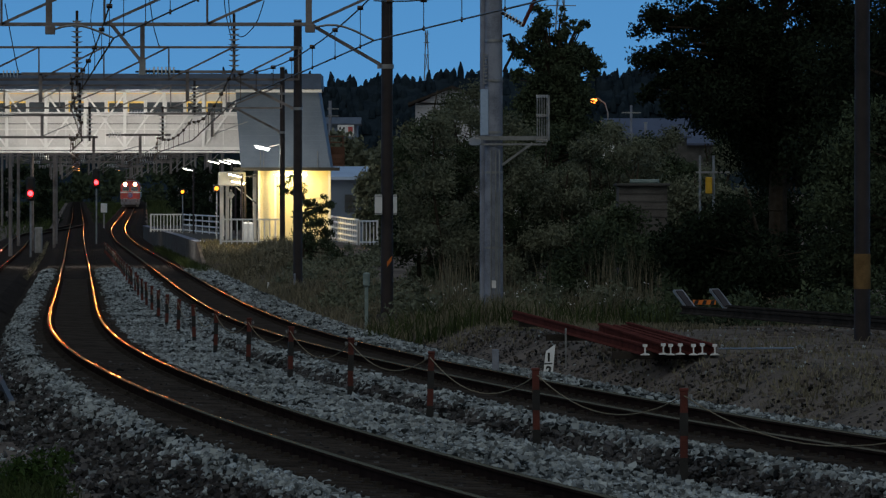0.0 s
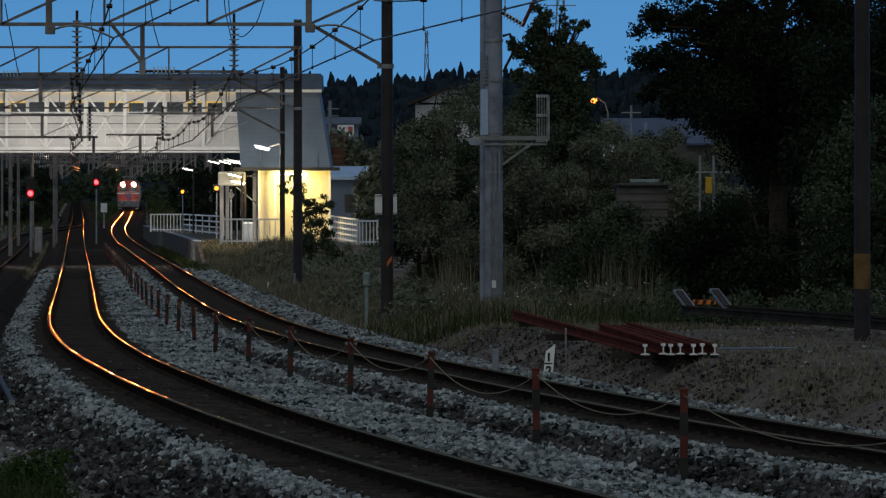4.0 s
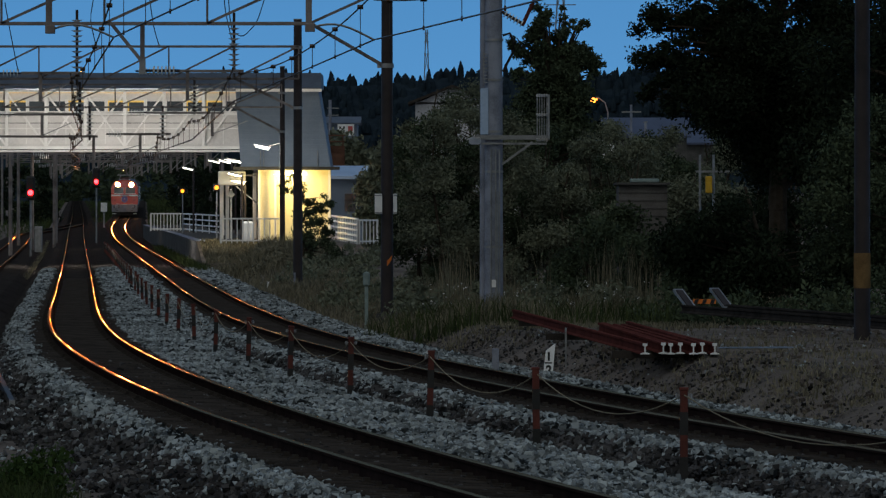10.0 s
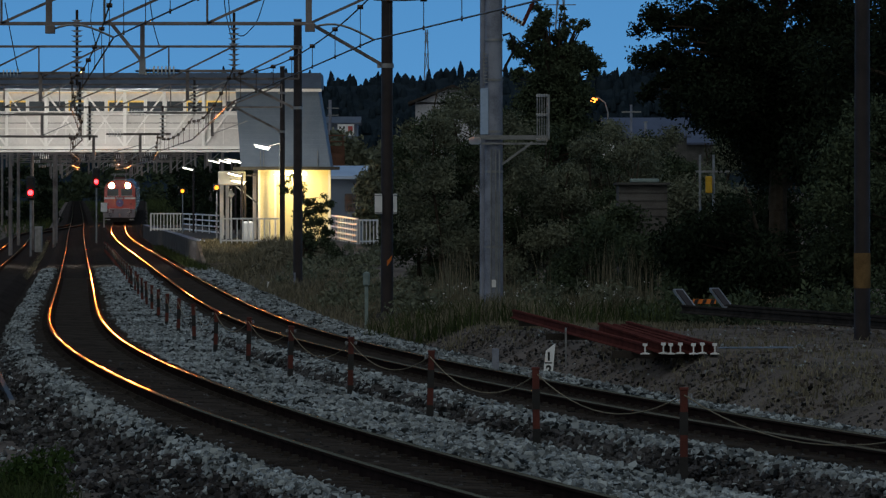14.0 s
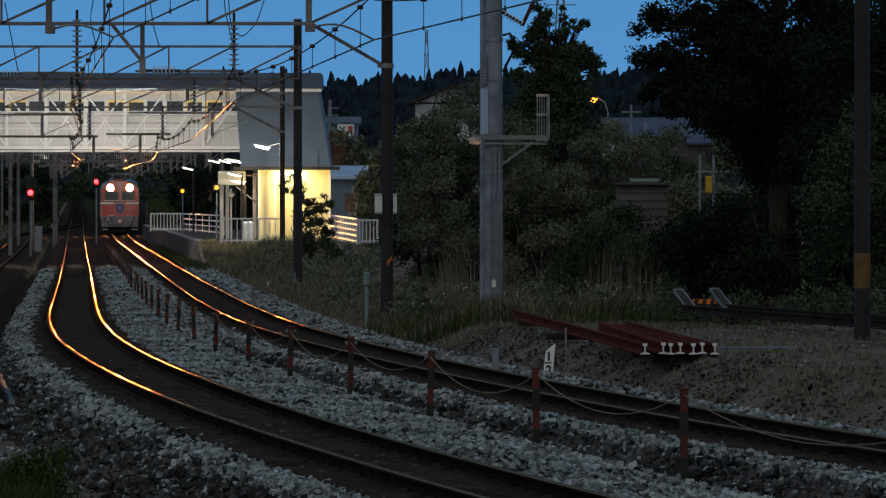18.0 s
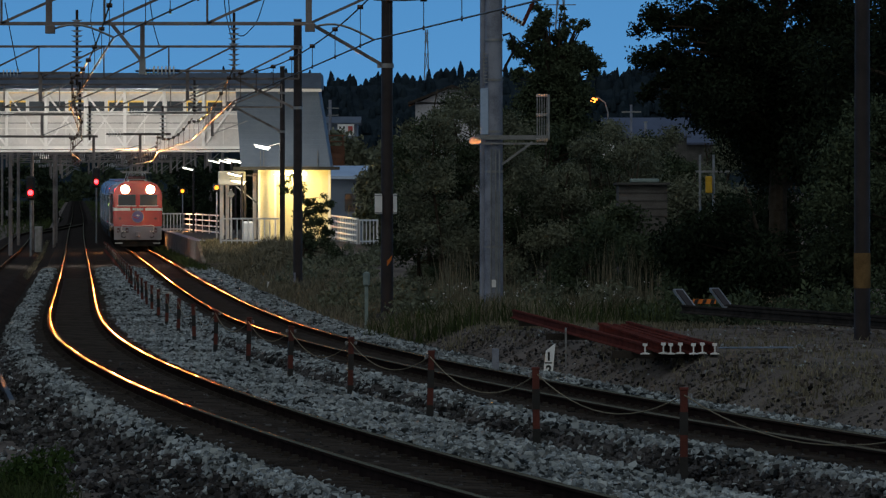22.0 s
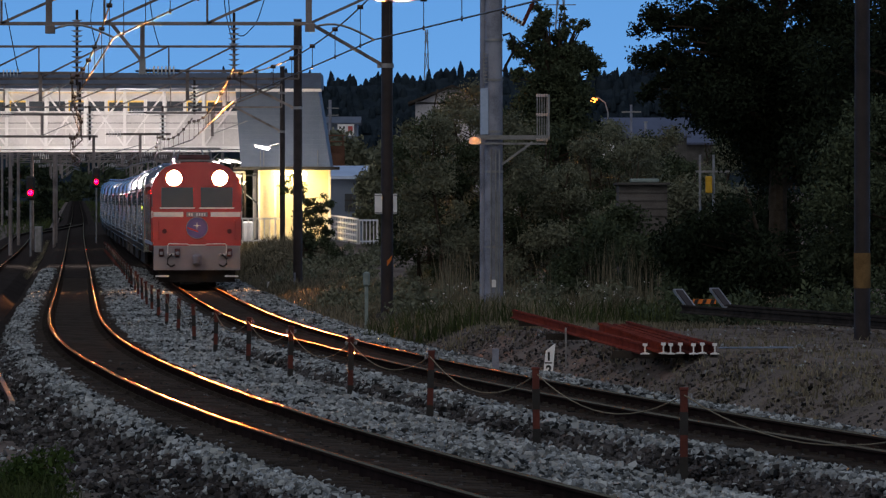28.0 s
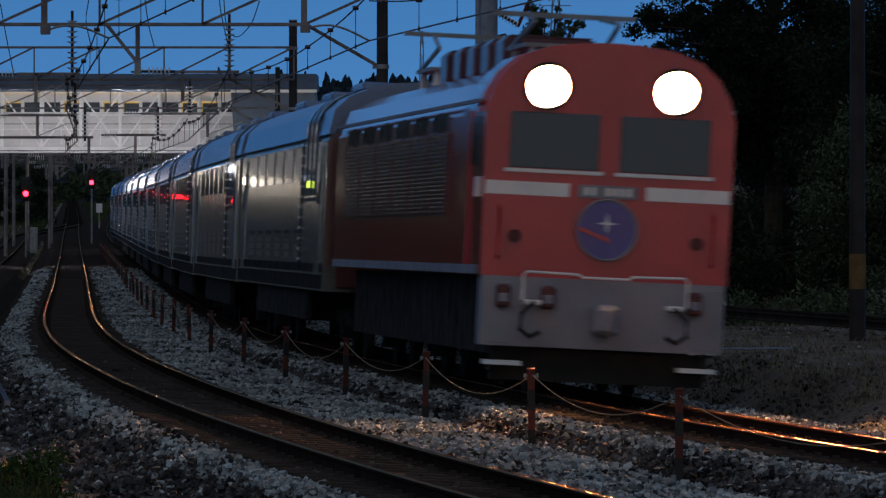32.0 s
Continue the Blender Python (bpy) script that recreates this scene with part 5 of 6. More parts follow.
rod(bm, (1.0, 0, 0.11), (2.2, 3, 0.04), 0.012, 6)
part("bar", bm, M_GALV, rp)

km = thing("distance_marker", 1.42, 80, -0.15, "white slanted-top track marker post with black numerals", "marker post")
bm = bmesh.new()
plate(bm, [(-0.075, 0, -0.2), (0.06, 0, -0.2), (0.11, 0, 0.38), (-0.02, 0, 0.28)], (0, 0.06, 0))
part("post", bm, M_SIGNWHITE, km)
for s, z in (("1", 0.15), ("2", -0.03)):
    cu = bpy.data.curves.new("numeral", "FONT")
    cu.body, cu.size, cu.extrude, cu.align_x = s, 0.155, 0.002, "CENTER"
    cu.offset = 0.007
    cu.materials.append(M_BLACK)
    ob = new("numeral", cu)
    ob.parent = km
    ob.matrix_basis = pose(0.02, -0.004, z, 90, 0, 0)
part("divider", box(bmesh.new(), (0.014, -0.003, 0.115), (0.1, 0.004, 0.018)), M_BLACK, km)

fh = np.random.default_rng(88)
hx_, hy_ = fh.normal(1.42, 0.11, 170), fh.normal(79.9, 0.12, 170)
hz_ = -0.2 + 0.05 * np.exp(-((hx_ - 1.42) / 0.12) ** 2 - ((hy_ - 79.9) / 0.16) ** 2) * fh.uniform(0.3, 1, 170)
scatter_stones("ballast_heap", np.stack([hx_, hy_, hz_], -1), fh.uniform(0.02, 0.04, 170), 89, "small heap of ballast round the marker's foot")

# siding with sloping stop plates
sd = thing("siding_track", 5.0, 108, 0.1, "short rusty siding ending in two sloping stop plates", "siding")
for q in (0, 1.067):
    bm = bmesh.new()
    plate(bm, [(-0.06, 0.0, 0), (0.06, 0, 0), (0.06, 0, 0.02), (0.012, 0, 0.04), (0.012, 0, 0.11), (0.035, 0, 0.12), (0.035, 0, 0.153), (-0.035, 0, 0.153), (-0.035, 0, 0.12), (-0.012, 0, 0.11), (-0.012, 0, 0.04), (-0.06, 0, 0.02)], (7.5, -38, 0))
    bmesh.ops.translate(bm, verts=bm.verts[:], vec=(-0.6 + q * 0.8, q * 0.35, 0))
    part("rail", bm, M_SLEEPER, sd)
    bm = bmesh.new()
    bar(bm, (-0.68 + q * 0.68, 0.2 + q * 1.2, 0.42), (-0.42 + q * 0.68, -0.3 + q * 1.2, 0.06), 0.2, 0.05)
    sp = part("stop_plate", bm, M_GALV, sd, "pale sloping steel stop plate")
    bm = bmesh.new()
    bar(bm, (-0.66 + q * 0.68, 0.13 + q * 1.2, 0.405), (-0.45 + q * 0.68, -0.29 + q * 1.2, 0.10), 0.13, 0.05)
    part("inner_web", bm, M_POLE, sp, "dark recessed web")
bm = bmesh.new()
box(bm, (-0.17, 0.6, 0.2), (0.42, 0.06, 0.085))
part("stop_board", bm, M_ORANGEP, sd, "orange and black striped board")
for i in range(3):
    bm = bmesh.new()
    plate(bm, [(-0.37 + i * 0.15, 0.565, 0.16), (-0.30 + i * 0.15, 0.565, 0.16), (-0.27 + i * 0.15, 0.565, 0.24), (-0.34 + i * 0.15, 0.565, 0.24)], (0, -0.004, 0))
    part("stripe", bm, M_BLACK, sd)


def small_post(x, y, h, w, mat, label, name="marker_post"):
    z = float(ground_z(x, y))
    root = thing(name, x, y, z, label, "post", "small posts")
    bm = bmesh.new()
    box(bm, (0, 0, h / 2 - 0.1), (w, w, h + 0.2), bev=w * 0.1)
    part("shaft", bm, mat, root)
    return root


p_ = small_post(-1.72, 132, 1.03, 0.08, M_TEAL, "grey-green cabinet post beside the track", "trackside_phone_post")
bm = bmesh.new()
box(bm, (0, -0.02, 1.2), (0.15, 0.13, 0.32), bev=0.03)
part("cabinet", bm, M_TEAL, p_)
small_post(1.87, 89.5, 0.62, 0.028, M_GALV, "thin grey steel stake")
small_post(0.76, 85, 0.66, 0.1, M_CONC, "short pale concrete stub")
small_post(-5.05, 200, 0.5, 0.07, M_CONC, "short pale concrete post")
small_post(4.33, 119, 0.3, 0.07, M_WHITE, "small white peg in the ground")
small_post(6.08, 119, 0.3, 0.06, M_WHITE, "small white peg in the ground")
small_post(-6.1, 205, 0.25, 0.08, M_WHITE, "small white marker stone")
small_post(-5.3, 78, 0.3, 0.06, M_POLE, "short dark stake in the ballast")
bx = thing("mast_box", -1.28, 133.75, 1.68, "two white equipment boxes clamped to the dark mast", "equipment box")
for q, w in ((-0.19, 0.17), (0.19, 0.085)):
    ub = part("box", box(bmesh.new(), (q, 0.1, 0.4), (w, 0.1, 0.46), bev=0.01), M_WHITE, bx)
    for z in (0.2, 0.6):
        part("clamp_strip", box(bmesh.new(), (q, 0.045, z), (w * 0.96, 0.012, 0.025)), M_GALV, ub)

# ---- houses and far things ----


def house(x, y, z, w, d, h, roof_h, label, wall=M_HOUSEW, roof=M_TIN, panes=True, ridge=False):
    """Gable towards the line, or the roof slope when the ridge runs along x."""
    root = thing("house", x, y, z, label, "house", "houses")
    part("wall", box(bmesh.new(), (0, d / 2, h / 2 - 1.5), (w, d, h + 3)), wall, root)
    if ridge:
        part("roof", plate(bmesh.new(), [(-w / 2 - 0.3, -0.4, h), (-w / 2 - 0.3, d / 2, h + roof_h), (-w / 2 - 0.3, d + 0.4, h), (-w / 2 - 0.3, d + 0.4, h - 0.15), (-w / 2 - 0.3, d / 2, h + roof_h - 0.15), (-w / 2 - 0.3, -0.4, h - 0.15)], (w + 0.6, 0, 0)), roof, root)
        return root
    bm = bmesh.new()
    plate(bm, [(-w / 2 - 0.4, -0.4, h), (0, -0.4, h + roof_h), (w / 2 + 0.4, -0.4, h), (w / 2 + 0.4, -0.4, h - 0.15), (0, -0.4, h + roof_h - 0.15), (-w / 2 - 0.4, -0.4, h - 0.15)], (0, d + 0.8, 0))
    part("roof", bm, roof, root)
    bm = bmesh.new()
    plate(bm, [(-w / 2, 0, h - 0.1), (0, 0, h + roof_h - 0.1), (w / 2, 0, h - 0.1)], (0, 0.1, 0))
    part("gable", bm, wall, root)
    for q in (-0.25, 0.25) if panes else ():
        win = part("window", box(bmesh.new(), (q * w, -0.02, h * 0.55), (w * 0.16, 0.06, h * 0.25)), M_WINDOW, root)
        part("window_frame", box(bmesh.new(), (q * w, -0.06, h * 0.55), (w * 0.17, 0.03, 0.06)), M_WHITE, win)
    return root


house(0.5, 320, 5.55, 4.0, 6, 1.9, 0.95, "pale gabled house above the scrub", roof=M_SLEEPER, panes=False)
hs_ = house(-5.0, 300, 0.3, 1.7, 5, 3.05, 0.55, "grey shed with a blue tin roof beside the station", wall=M_CLAD, ridge=True)
sw = part("window", box(bmesh.new(), (0.3, -0.02, 1.7), (0.62, 0.06, 0.9)), M_WINDOW, hs_)
for q in (-0.2, 0.12):
    part("glazing_bar", box(bmesh.new(), (0.3, -0.06, 1.7 + q), (0.66, 0.03, 0.04)), M_POLE, sw)
part("glazing_bar", box(bmesh.new(), (0.3, -0.06, 1.7), (0.04, 0.03, 0.9)), M_POLE, sw)
house(-9.0, 520, 7.7, 2.9, 5, 1.2, 0.6, "small dim house with a grey roof far up the slope", wall=M_CLAD, roof=M_ROOF, ridge=True)
sg = thing("signboard", -8.55, 517, 7.75, "white roadside signboard with dark marks and a red panel", "signboard")
part("board", box(bmesh.new(), (0, 0, 0.5), (1.45, 0.08, 1.0)), M_WHITE, sg)
part("red_panel", box(bmesh.new(), (0.4, -0.045, 0.6), (0.4, 0.01, 0.45)), M_LRED, sg)
for q in range(4):
    part("writing_bar", box(bmesh.new(), (-0.5 + 0.34 * (q % 2), -0.045, 0.3 + 0.4 * (q // 2)), (0.15, 0.01, 0.2)), M_BLACK, sg)
for q in (-0.6, 0.6):
    part("leg", box(bmesh.new(), (q, 0.06, -2.2), (0.1, 0.1, 4.6)), M_POLE, sg)
up = thing("utility_pole", -9.6, 500, 1.5, "grey utility pole with cross arms", "utility pole")
part("pole", rod(bmesh.new(), (0, 0, -1), (0, 0, 9.1), 0.14, 8), M_CONC, up)
for q in (7.8, 8.4):
    part("cross_arm", box(bmesh.new(), (0.25, -0.15, q), (1.0, 0.08, 0.08)), M_GALV, up)
rw = thing("retaining_wall", -7.2, 335, -0.5, "brown boarded retaining wall with a rail on top", "wall")
part("wall", box(bmesh.new(), (0, 0, 2.75), (3.2, 0.4, 5.9)), M_BOARD, rw)
for q in range(5):
    part("board", box(bmesh.new(), (0, -0.215, 4.3 + q * 0.28), (3.2, 0.03, 0.24), bev=0.01), M_BOARD, rw)
for q in (5.95, 6.3):
    part("rail", box(bmesh.new(), (0, -0.1, q), (3.2, 0.06, 0.08)), M_BOARD, rw)
for q in range(5):
    part("rail_post", box(bmesh.new(), (-1.5 + q * 0.75, -0.05, 6.0), (0.07, 0.07, 0.7)), M_BOARD, rw)
for i in range(10):
    x = -8.6 + i * 0.95
    tree(x, 380 + 8 * math.sin(i * 1.9), 6.0, spray(130 + i, 22, 0, 3.2, 1.5, 2.6 + 0.4 * math.sin(i), 1.2, 0.6, 1.0), 2600, 0.22, "tall dark bush on the slope beyond the station", 150 + i, "bush", M_LEAF2, 0.12, "bush")
sh = thing("shed", 5.17, 152, float(ground_z(5.17, 152)), "dim grey block shed with a flat roof among bushes", "shed")
sz = 2.55 - float(ground_z(5.17, 152))
part("wall", box(bmesh.new(), (0, 1.0, sz / 2 - 0.1), (1.26, 2.0, sz + 0.2), bev=0.01), M_SHED, sh)
for q in range(5):
    part("course", box(bmesh.new(), (0, -0.008, sz - 0.2 - q * 0.2), (1.27, 0.02, 0.02)), M_DARKCONC, sh)
part("roof", box(bmesh.new(), (0, 1.0, sz + 0.03), (1.4, 2.3, 0.07), bev=0.015), M_DARKCONC, sh)
part("roof_box", box(bmesh.new(), (0.05, 0.4, sz + 0.12), (0.75, 0.5, 0.1), bev=0.02), M_TEAL, sh)
ys = thing("yellow_sign", 6.65, 147, 0.2, "yellow crossing sign on a frame among the bushes", "sign")
part("panel", box(bmesh.new(), (0, 0, 2.35), (0.17, 0.1, 0.42), bev=0.02), M_YELLOW, ys)
for q in (-0.22, 0.12):
    part("post", rod(bmesh.new(), (q, 0.1, -0.3), (q, 0.1, 3.1), 0.03, 8), M_GALV, ys)
part("crossbar", box(bmesh.new(), (0.1, 0.1, 2.68), (0.85, 0.05, 0.05)), M_GALV, ys)
house(14.2, 410, 4.6, 5.6, 6, 2.0, 1.3, "distant house with a blue tin roof", wall=M_DARKCONC, roof=M_BLUEROOF, ridge=True)
house(11.1, 400, 5.5, 1.1, 3, 1.2, 0.5, "small white gabled house beside the blue roofs", wall=M_WHITE, roof=M_BLUEROOF, panes=False)
house(18.4, 430, 4.4, 3.4, 6, 1.9, 1.1, "distant house with a blue tin roof below the wood", wall=M_DARKCONC, roof=M_BLUEROOF, ridge=True)
house(2.6, 240, 0.9, 0.9, 3, 1.3, 0.2, "small white outhouse behind the scrub", wall=M_WHITE, panes=False)
mp = thing("utility_pole", 12.8, 400, 3.0, "pair of slim grey poles with cross arms", "utility pole")
part("pole", rod(bmesh.new(), (0, 0, -1), (0, 0, 5.6), 0.09, 8), M_CONC, mp)
part("cross_arm", box(bmesh.new(), (0, -0.1, 5.1), (1.3, 0.08, 0.08)), M_GALV, mp)
mp = thing("utility_pole", 8.0, 232, 0.8, "slim grey pole rising from the scrub", "utility pole")
part("pole", rod(bmesh.new(), (0, 0, -1), (0, 0, 4.4), 0.06, 8), M_CONC, mp)
part("cap", rod(bmesh.new(), (0, 0, 4.4), (0, 0, 4.45), 0.08, 8), M_GALV, mp)

# wooded ridge
hill = thing("wooded_ridge", 0, 1500, 0, "dark conifer-wooded ridge on the skyline", "hill", kind="structure")
hx = np.linspace(-400, 400, 81)
top = 35.3 + 1.0 * np.sin(hx * 0.03) + 0.8 * np.sin(hx * 0.11 + 1)
hv = np.concatenate([np.stack([hx, np.full(81, -60.0), np.full(81, -2.0)], -1), np.stack([hx, np.zeros(81), top - 3], -1), np.stack([hx, np.full(81, 200.0), np.full(81, 0.0)], -1)])
arrays("slope", hv, [(i, i + 1, i + 82, i + 81) for i in range(80)] + [(i + 81, i + 82, i + 163, i + 162) for i in range(80)], M_HAZYWOODS, hill)
bm = bmesh.new()
rgh = random.Random(5)
for i in range(1300):
    x = rgh.uniform(-90, 130)
    q = rgh.uniform(-45, 10)
    b = float(np.interp(x, hx, top)) - 3 + min(0, q) * 0.5
    h = rgh.uniform(1.2, 3.0) if i % 9 else rgh.uniform(3.0, 4.6)
    w = rgh.uniform(0.7, 1.5)
    rod(bm, (x, q, b - 1), (x, q, b + h * 0.55), w, 7, w * 0.75)
    rod(bm, (x, q, b + h * 0.55), (x + rgh.uniform(-.3, .3), q, b + h), w * 0.75, 7, 0.15)
tagged(part("far_conifers", bm, M_HAZYWOODS, hill), kind="stuff")
# woods beyond the station, where the line runs out of sight
for wx, wy, ww, top_z, sd_ in ((-46, 590, 7, 5.4, 71), (-17.3, 470, 3.6, 5.2, 72), (-13, 430, 4.0, 5.0, 73), (-24.5, 640, 4.5, 5.8, 74)):
    rw_ = np.random.default_rng(sd_)
    wd = thing("lineside_wood", wx, wy, float(ground_z(wx, wy)), "dark thicket beside the line beyond the station", "thicket", kind="stuff")
    cs = np.stack([rw_.uniform(-ww, ww, 90), rw_.uniform(-12, 12, 90), rw_.uniform(0, top_z, 90)], -1)
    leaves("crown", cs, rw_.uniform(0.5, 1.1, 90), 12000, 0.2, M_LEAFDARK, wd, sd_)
# Never in view: added to darken the train's reflections and block western sky.
rw_ = np.random.default_rng(77)
wy_ = rw_.uniform(60, 330, 420)
wd = thing("west_wood", 0, 0, 0, "unseen dark wood added along the western edge of the line", "wood", kind="stuff")
cs = np.stack([-0.0754 * wy_ - 5.5 - 26 * np.clip((wy_ - 180) / 25, 0, 1) - np.abs(rw_.normal(0, 3.0, 420)), wy_, ground_z(-0.0754 * wy_ - 8, wy_) + rw_.uniform(0.2, 6.5, 420)], -1)
leaves("crown", cs, rw_.uniform(0.8, 1.5, 420), 36000, 0.3, M_LEAF, wd, 78)
wood_x = np.random.default_rng(61).uniform(-150, -20, 260)
wood_y = np.random.default_rng(62).uniform(1310, 1370, 260)
wd = thing("far_wood", -80, 1330, 3, "dark wood closing the view beyond the station", "wood", kind="stuff")
leaves("crown", np.stack([wood_x + 80, wood_y - 1330, np.random.default_rng(63).uniform(-1, 7, 260)], -1), np.random.default_rng(64).uniform(1.5, 3.0, 260), 16000, 0.7, M_LEAF, wd, 65)


def pylon(x, y, z0, z1, w, label, arms, reach):
    root = thing("pylon", x, y, z0, label, "pylon", "pylons")
    h = z1 - z0
    bm = bmesh.new()
    for sx in (-1, 1):
        for sy in (-1, 1):
            bar(bm, (sx * w, sy * w, 0), (sx * w * 0.15, sy * w * 0.15, h), 0.22, 0.22)
    for i in range(8):
        a, b = i / 8, (i + 1) / 8
        wa, wb = w * (1 - 0.85 * a), w * (1 - 0.85 * b)
        bar(bm, (-wa, -wa, a * h), (wb, -wb, b * h), 0.14, 0.14)
        bar(bm, (wa, -wa, a * h), (-wb, -wb, b * h), 0.14, 0.14)
    part("lattice", bm, M_GALV, root)
    for k in arms:
        bm = bmesh.new()
        bar(bm, (-w * reach, 0, h * k), (w * reach, 0, h * k), 0.2, 0.2)
        part("cross_arm", bm, M_GALV, root)


pylon(-4.9, 1750, 0.6, 52.5, 1.7, "distant steel lattice pylon on the ridge", (0.86, 0.93, 0.98), 0.5)
pylon(26, 1300, 0.6, 50, 3.4, "steel lattice pylon behind the trees", (0.82, 0.9, 0.97), 1.0)

sl = thing("street_lamp", 8.42, 300, 3.0, "orange street lamp on a curved pole", "street lamp")
bm = bmesh.new()
tube(bm, [(0, 0, 0), (0, 0, 3.6), (-0.15, 0, 4.1), (-0.5, 0, 4.35), (-0.7, 0, 4.3)], 0.04, 6)
part("pole", bm, M_GALV, sl)
bm = bmesh.new()
bmesh.ops.create_uvsphere(bm, u_segments=12, v_segments=8, radius=0.17, matrix=Matrix.Translation((-0.72, -0.05, 4.22)) @ Matrix.Diagonal((1.1, 0.9, 0.75, 1)))
part("lamp", bm, M_STREET, sl, "glowing orange lantern")
part("hood", box(bmesh.new(), (-0.7, 0, 4.36), (0.44, 0.24, 0.07), bev=0.02), M_GALV, sl)

# ---- the night train ----


def hull(bm, half, low, high, y0, y1, crown, n=7):
    """Cross-section with rounded shoulders, drawn from y0 to y1."""
    prof = [(-half, low), (-half, high - 0.35)]
    for i in range(n + 1):
        a = math.pi * (1 - i / n)
        prof.append((half * 0.985 * math.cos(a) * (1.0 if abs(math.cos(a)) < 0.99 else 0.985), high - 0.3 + (crown + 0.3) * math.sin(a) ** 0.8))
    prof += [(half, high - 0.35), (half, low)]
    return plate(bm, [(x, y0, z) for x, z in prof], (0, y1 - y0, 0))


def bogie(root, y):
    bm = bmesh.new()
    for s in (-0.8, 0.8):
        box(bm, (s, 0, 0.55), (0.14, 2.9, 0.25), bev=0.04)
        box(bm, (s, 0, 0.4), (0.2, 0.5, 0.3))
    box(bm, (0, 0, 0.6), (1.7, 0.6, 0.25))
    bmesh.ops.translate(bm, verts=bm.verts[:], vec=(0, y, 0))
    b = part("bogie", bm, M_UNDER, root)
    for q in (-1.05, 1.05):
        bm = bmesh.new()
        for s in (-0.5665, 0.5665):
            rod(bm, (s - 0.06, y + q, 0.43), (s + 0.06, y + q, 0.43), 0.43, 20)
        rod(bm, (-0.56, y + q, 0.43), (0.56, y + q, 0.43), 0.07, 8)
        part("wheelset", bm, M_UNDER, b)


def locomotive():
    r = thing("locomotive", 0, 0, 0, "red electric locomotive with blazing headlights and a grey skirt", "locomotive")
    F = 8.7   # half length of the body
    bm = bmesh.new()
    hull(bm, 1.4, 1.3, 3.45, -F, F - 1.9, 0.35)
    part("body", bm, M_LRED, r)
    half = [(1.38, 1.3), (1.4, 3.12), (1.33, 3.36), (1.2, 3.58), (1.0, 3.76), (0.7, 3.87), (0.35, 3.92)]
    outline = half + [(0, 3.935)] + [(-x, z) for x, z in half[::-1]]
    for nm, lo, hi in (("cab_side", 0, 1), ("cab_roof", 1, 13), ("cab_side", 13, 14)):
        bm = bmesh.new()
        rows = []
        for yy_, k in ((F - 0.02, 1), (F - 1.95, 1), (F - 1.95, 0.97), (F - 0.02, 0.97)):
            rows.append([bm.verts.new((x * k, yy_, 1.3 + (z - 1.3) * (0.985 if k < 1 else 1))) for x, z in outline[lo:hi + 1]])
        for u_, v_ in zip(rows, rows[1:] + rows[:1]):
            for q in range(hi - lo):
                bm.faces.new((u_[q], u_[q + 1], v_[q + 1], v_[q]))
        part(nm, bm, M_LRED, r, smooth=hi - lo > 1)
    cu = bpy.data.curves.new("front", "CURVE")
    cu.dimensions, cu.fill_mode, cu.extrude = "2D", "BOTH", 0.06
    circle = [(0.245 * math.cos(6.2832 * q / 28), 0.245 * math.sin(6.2832 * q / 28)) for q in range(28)]
    for loop in (outline, [(x + 0.72, y + 3.42) for x, y in circle], [(x - 0.72, y + 3.42) for x, y in circle]):
        sp = cu.splines.new("POLY")
        sp.points.add(len(loop) - 1)
        for q, (x, y) in enumerate(loop):
            sp.points[q].co = (x, y, 0, 1)
        sp.use_cyclic_u = True
    tmp = new("nose_outline", cu)
    me = bpy.data.meshes.new_from_object(tmp.evaluated_get(bpy.context.evaluated_depsgraph_get()))
    bpy.data.objects.remove(tmp)
    me.transform(Matrix.Translation((0, F - 0.06, 0)) @ Matrix.Rotation(radians(90), 4, "X"))
    me.materials.clear()
    me.materials.append(M_LRED)
    nose = new("front", me)
    nose.parent = r
    for s in (-1, 1):
        w = part("front_window", box(bmesh.new(), (s * 0.62, F + 0.005, 2.82), (1.0, 0.03, 0.62), bev=0.01), M_WINDOW, r)
        part("window_frame", box(bmesh.new(), (s * 0.62, F + 0.012, 2.48), (1.1, 0.03, 0.04)), M_WHITE, w)
        part("white_stripe", box(bmesh.new(), (s * 0.9, F + 0.004, 2.28), (0.94, 0.012, 0.15)), M_WHITE, r, "white painted stripe across the nose")
        for nm, mat, rings_ in (("headlight", M_UNDER, ((0.27, F - 0.02), (0.27, F + 0.05), (0.235, F + 0.05), (0.236, F - 1.5), (0.001, F - 1.51))),
                                ("bowl", M_BOWL, ((0.23, F - 0.02), (0.06, F - 0.08), (0.06, F - 1.45)))):
            hb = bmesh.new()
            rings = []
            for rad, yy_ in rings_:
                rings.append([hb.verts.new((s * 0.72 + rad * math.cos(6.2832 * q / 28), yy_, 3.42 + rad * math.sin(6.2832 * q / 28))) for q in range(28)])
            for u_, v_ in zip(rings, rings[1:]):
                for q in range(28):
                    hb.faces.new((u_[q], u_[(q + 1) % 28], v_[(q + 1) % 28], v_[q]))
            if nm == "headlight":
                h = part(nm, hb, mat, r)
            else:
                part(nm, hb, mat, h, "blazing warm white reflector")
        part("lens", rod(bmesh.new(), (s * 0.72, F - 1.45, 3.42), (s * 0.72, F - 1.43, 3.42), 0.058, 20), M_HEAD, h, "blazing warm white headlight core")
        part("grab_rail", tube(bmesh.new(), [(s * 1.2, F + 0.0, 1.5), (s * 1.2, F + 0.07, 1.53), (s * 1.2, F + 0.07, 2.07), (s * 1.2, F, 2.1)], 0.016, 6), M_LRED, r)
        tb = bmesh.new()
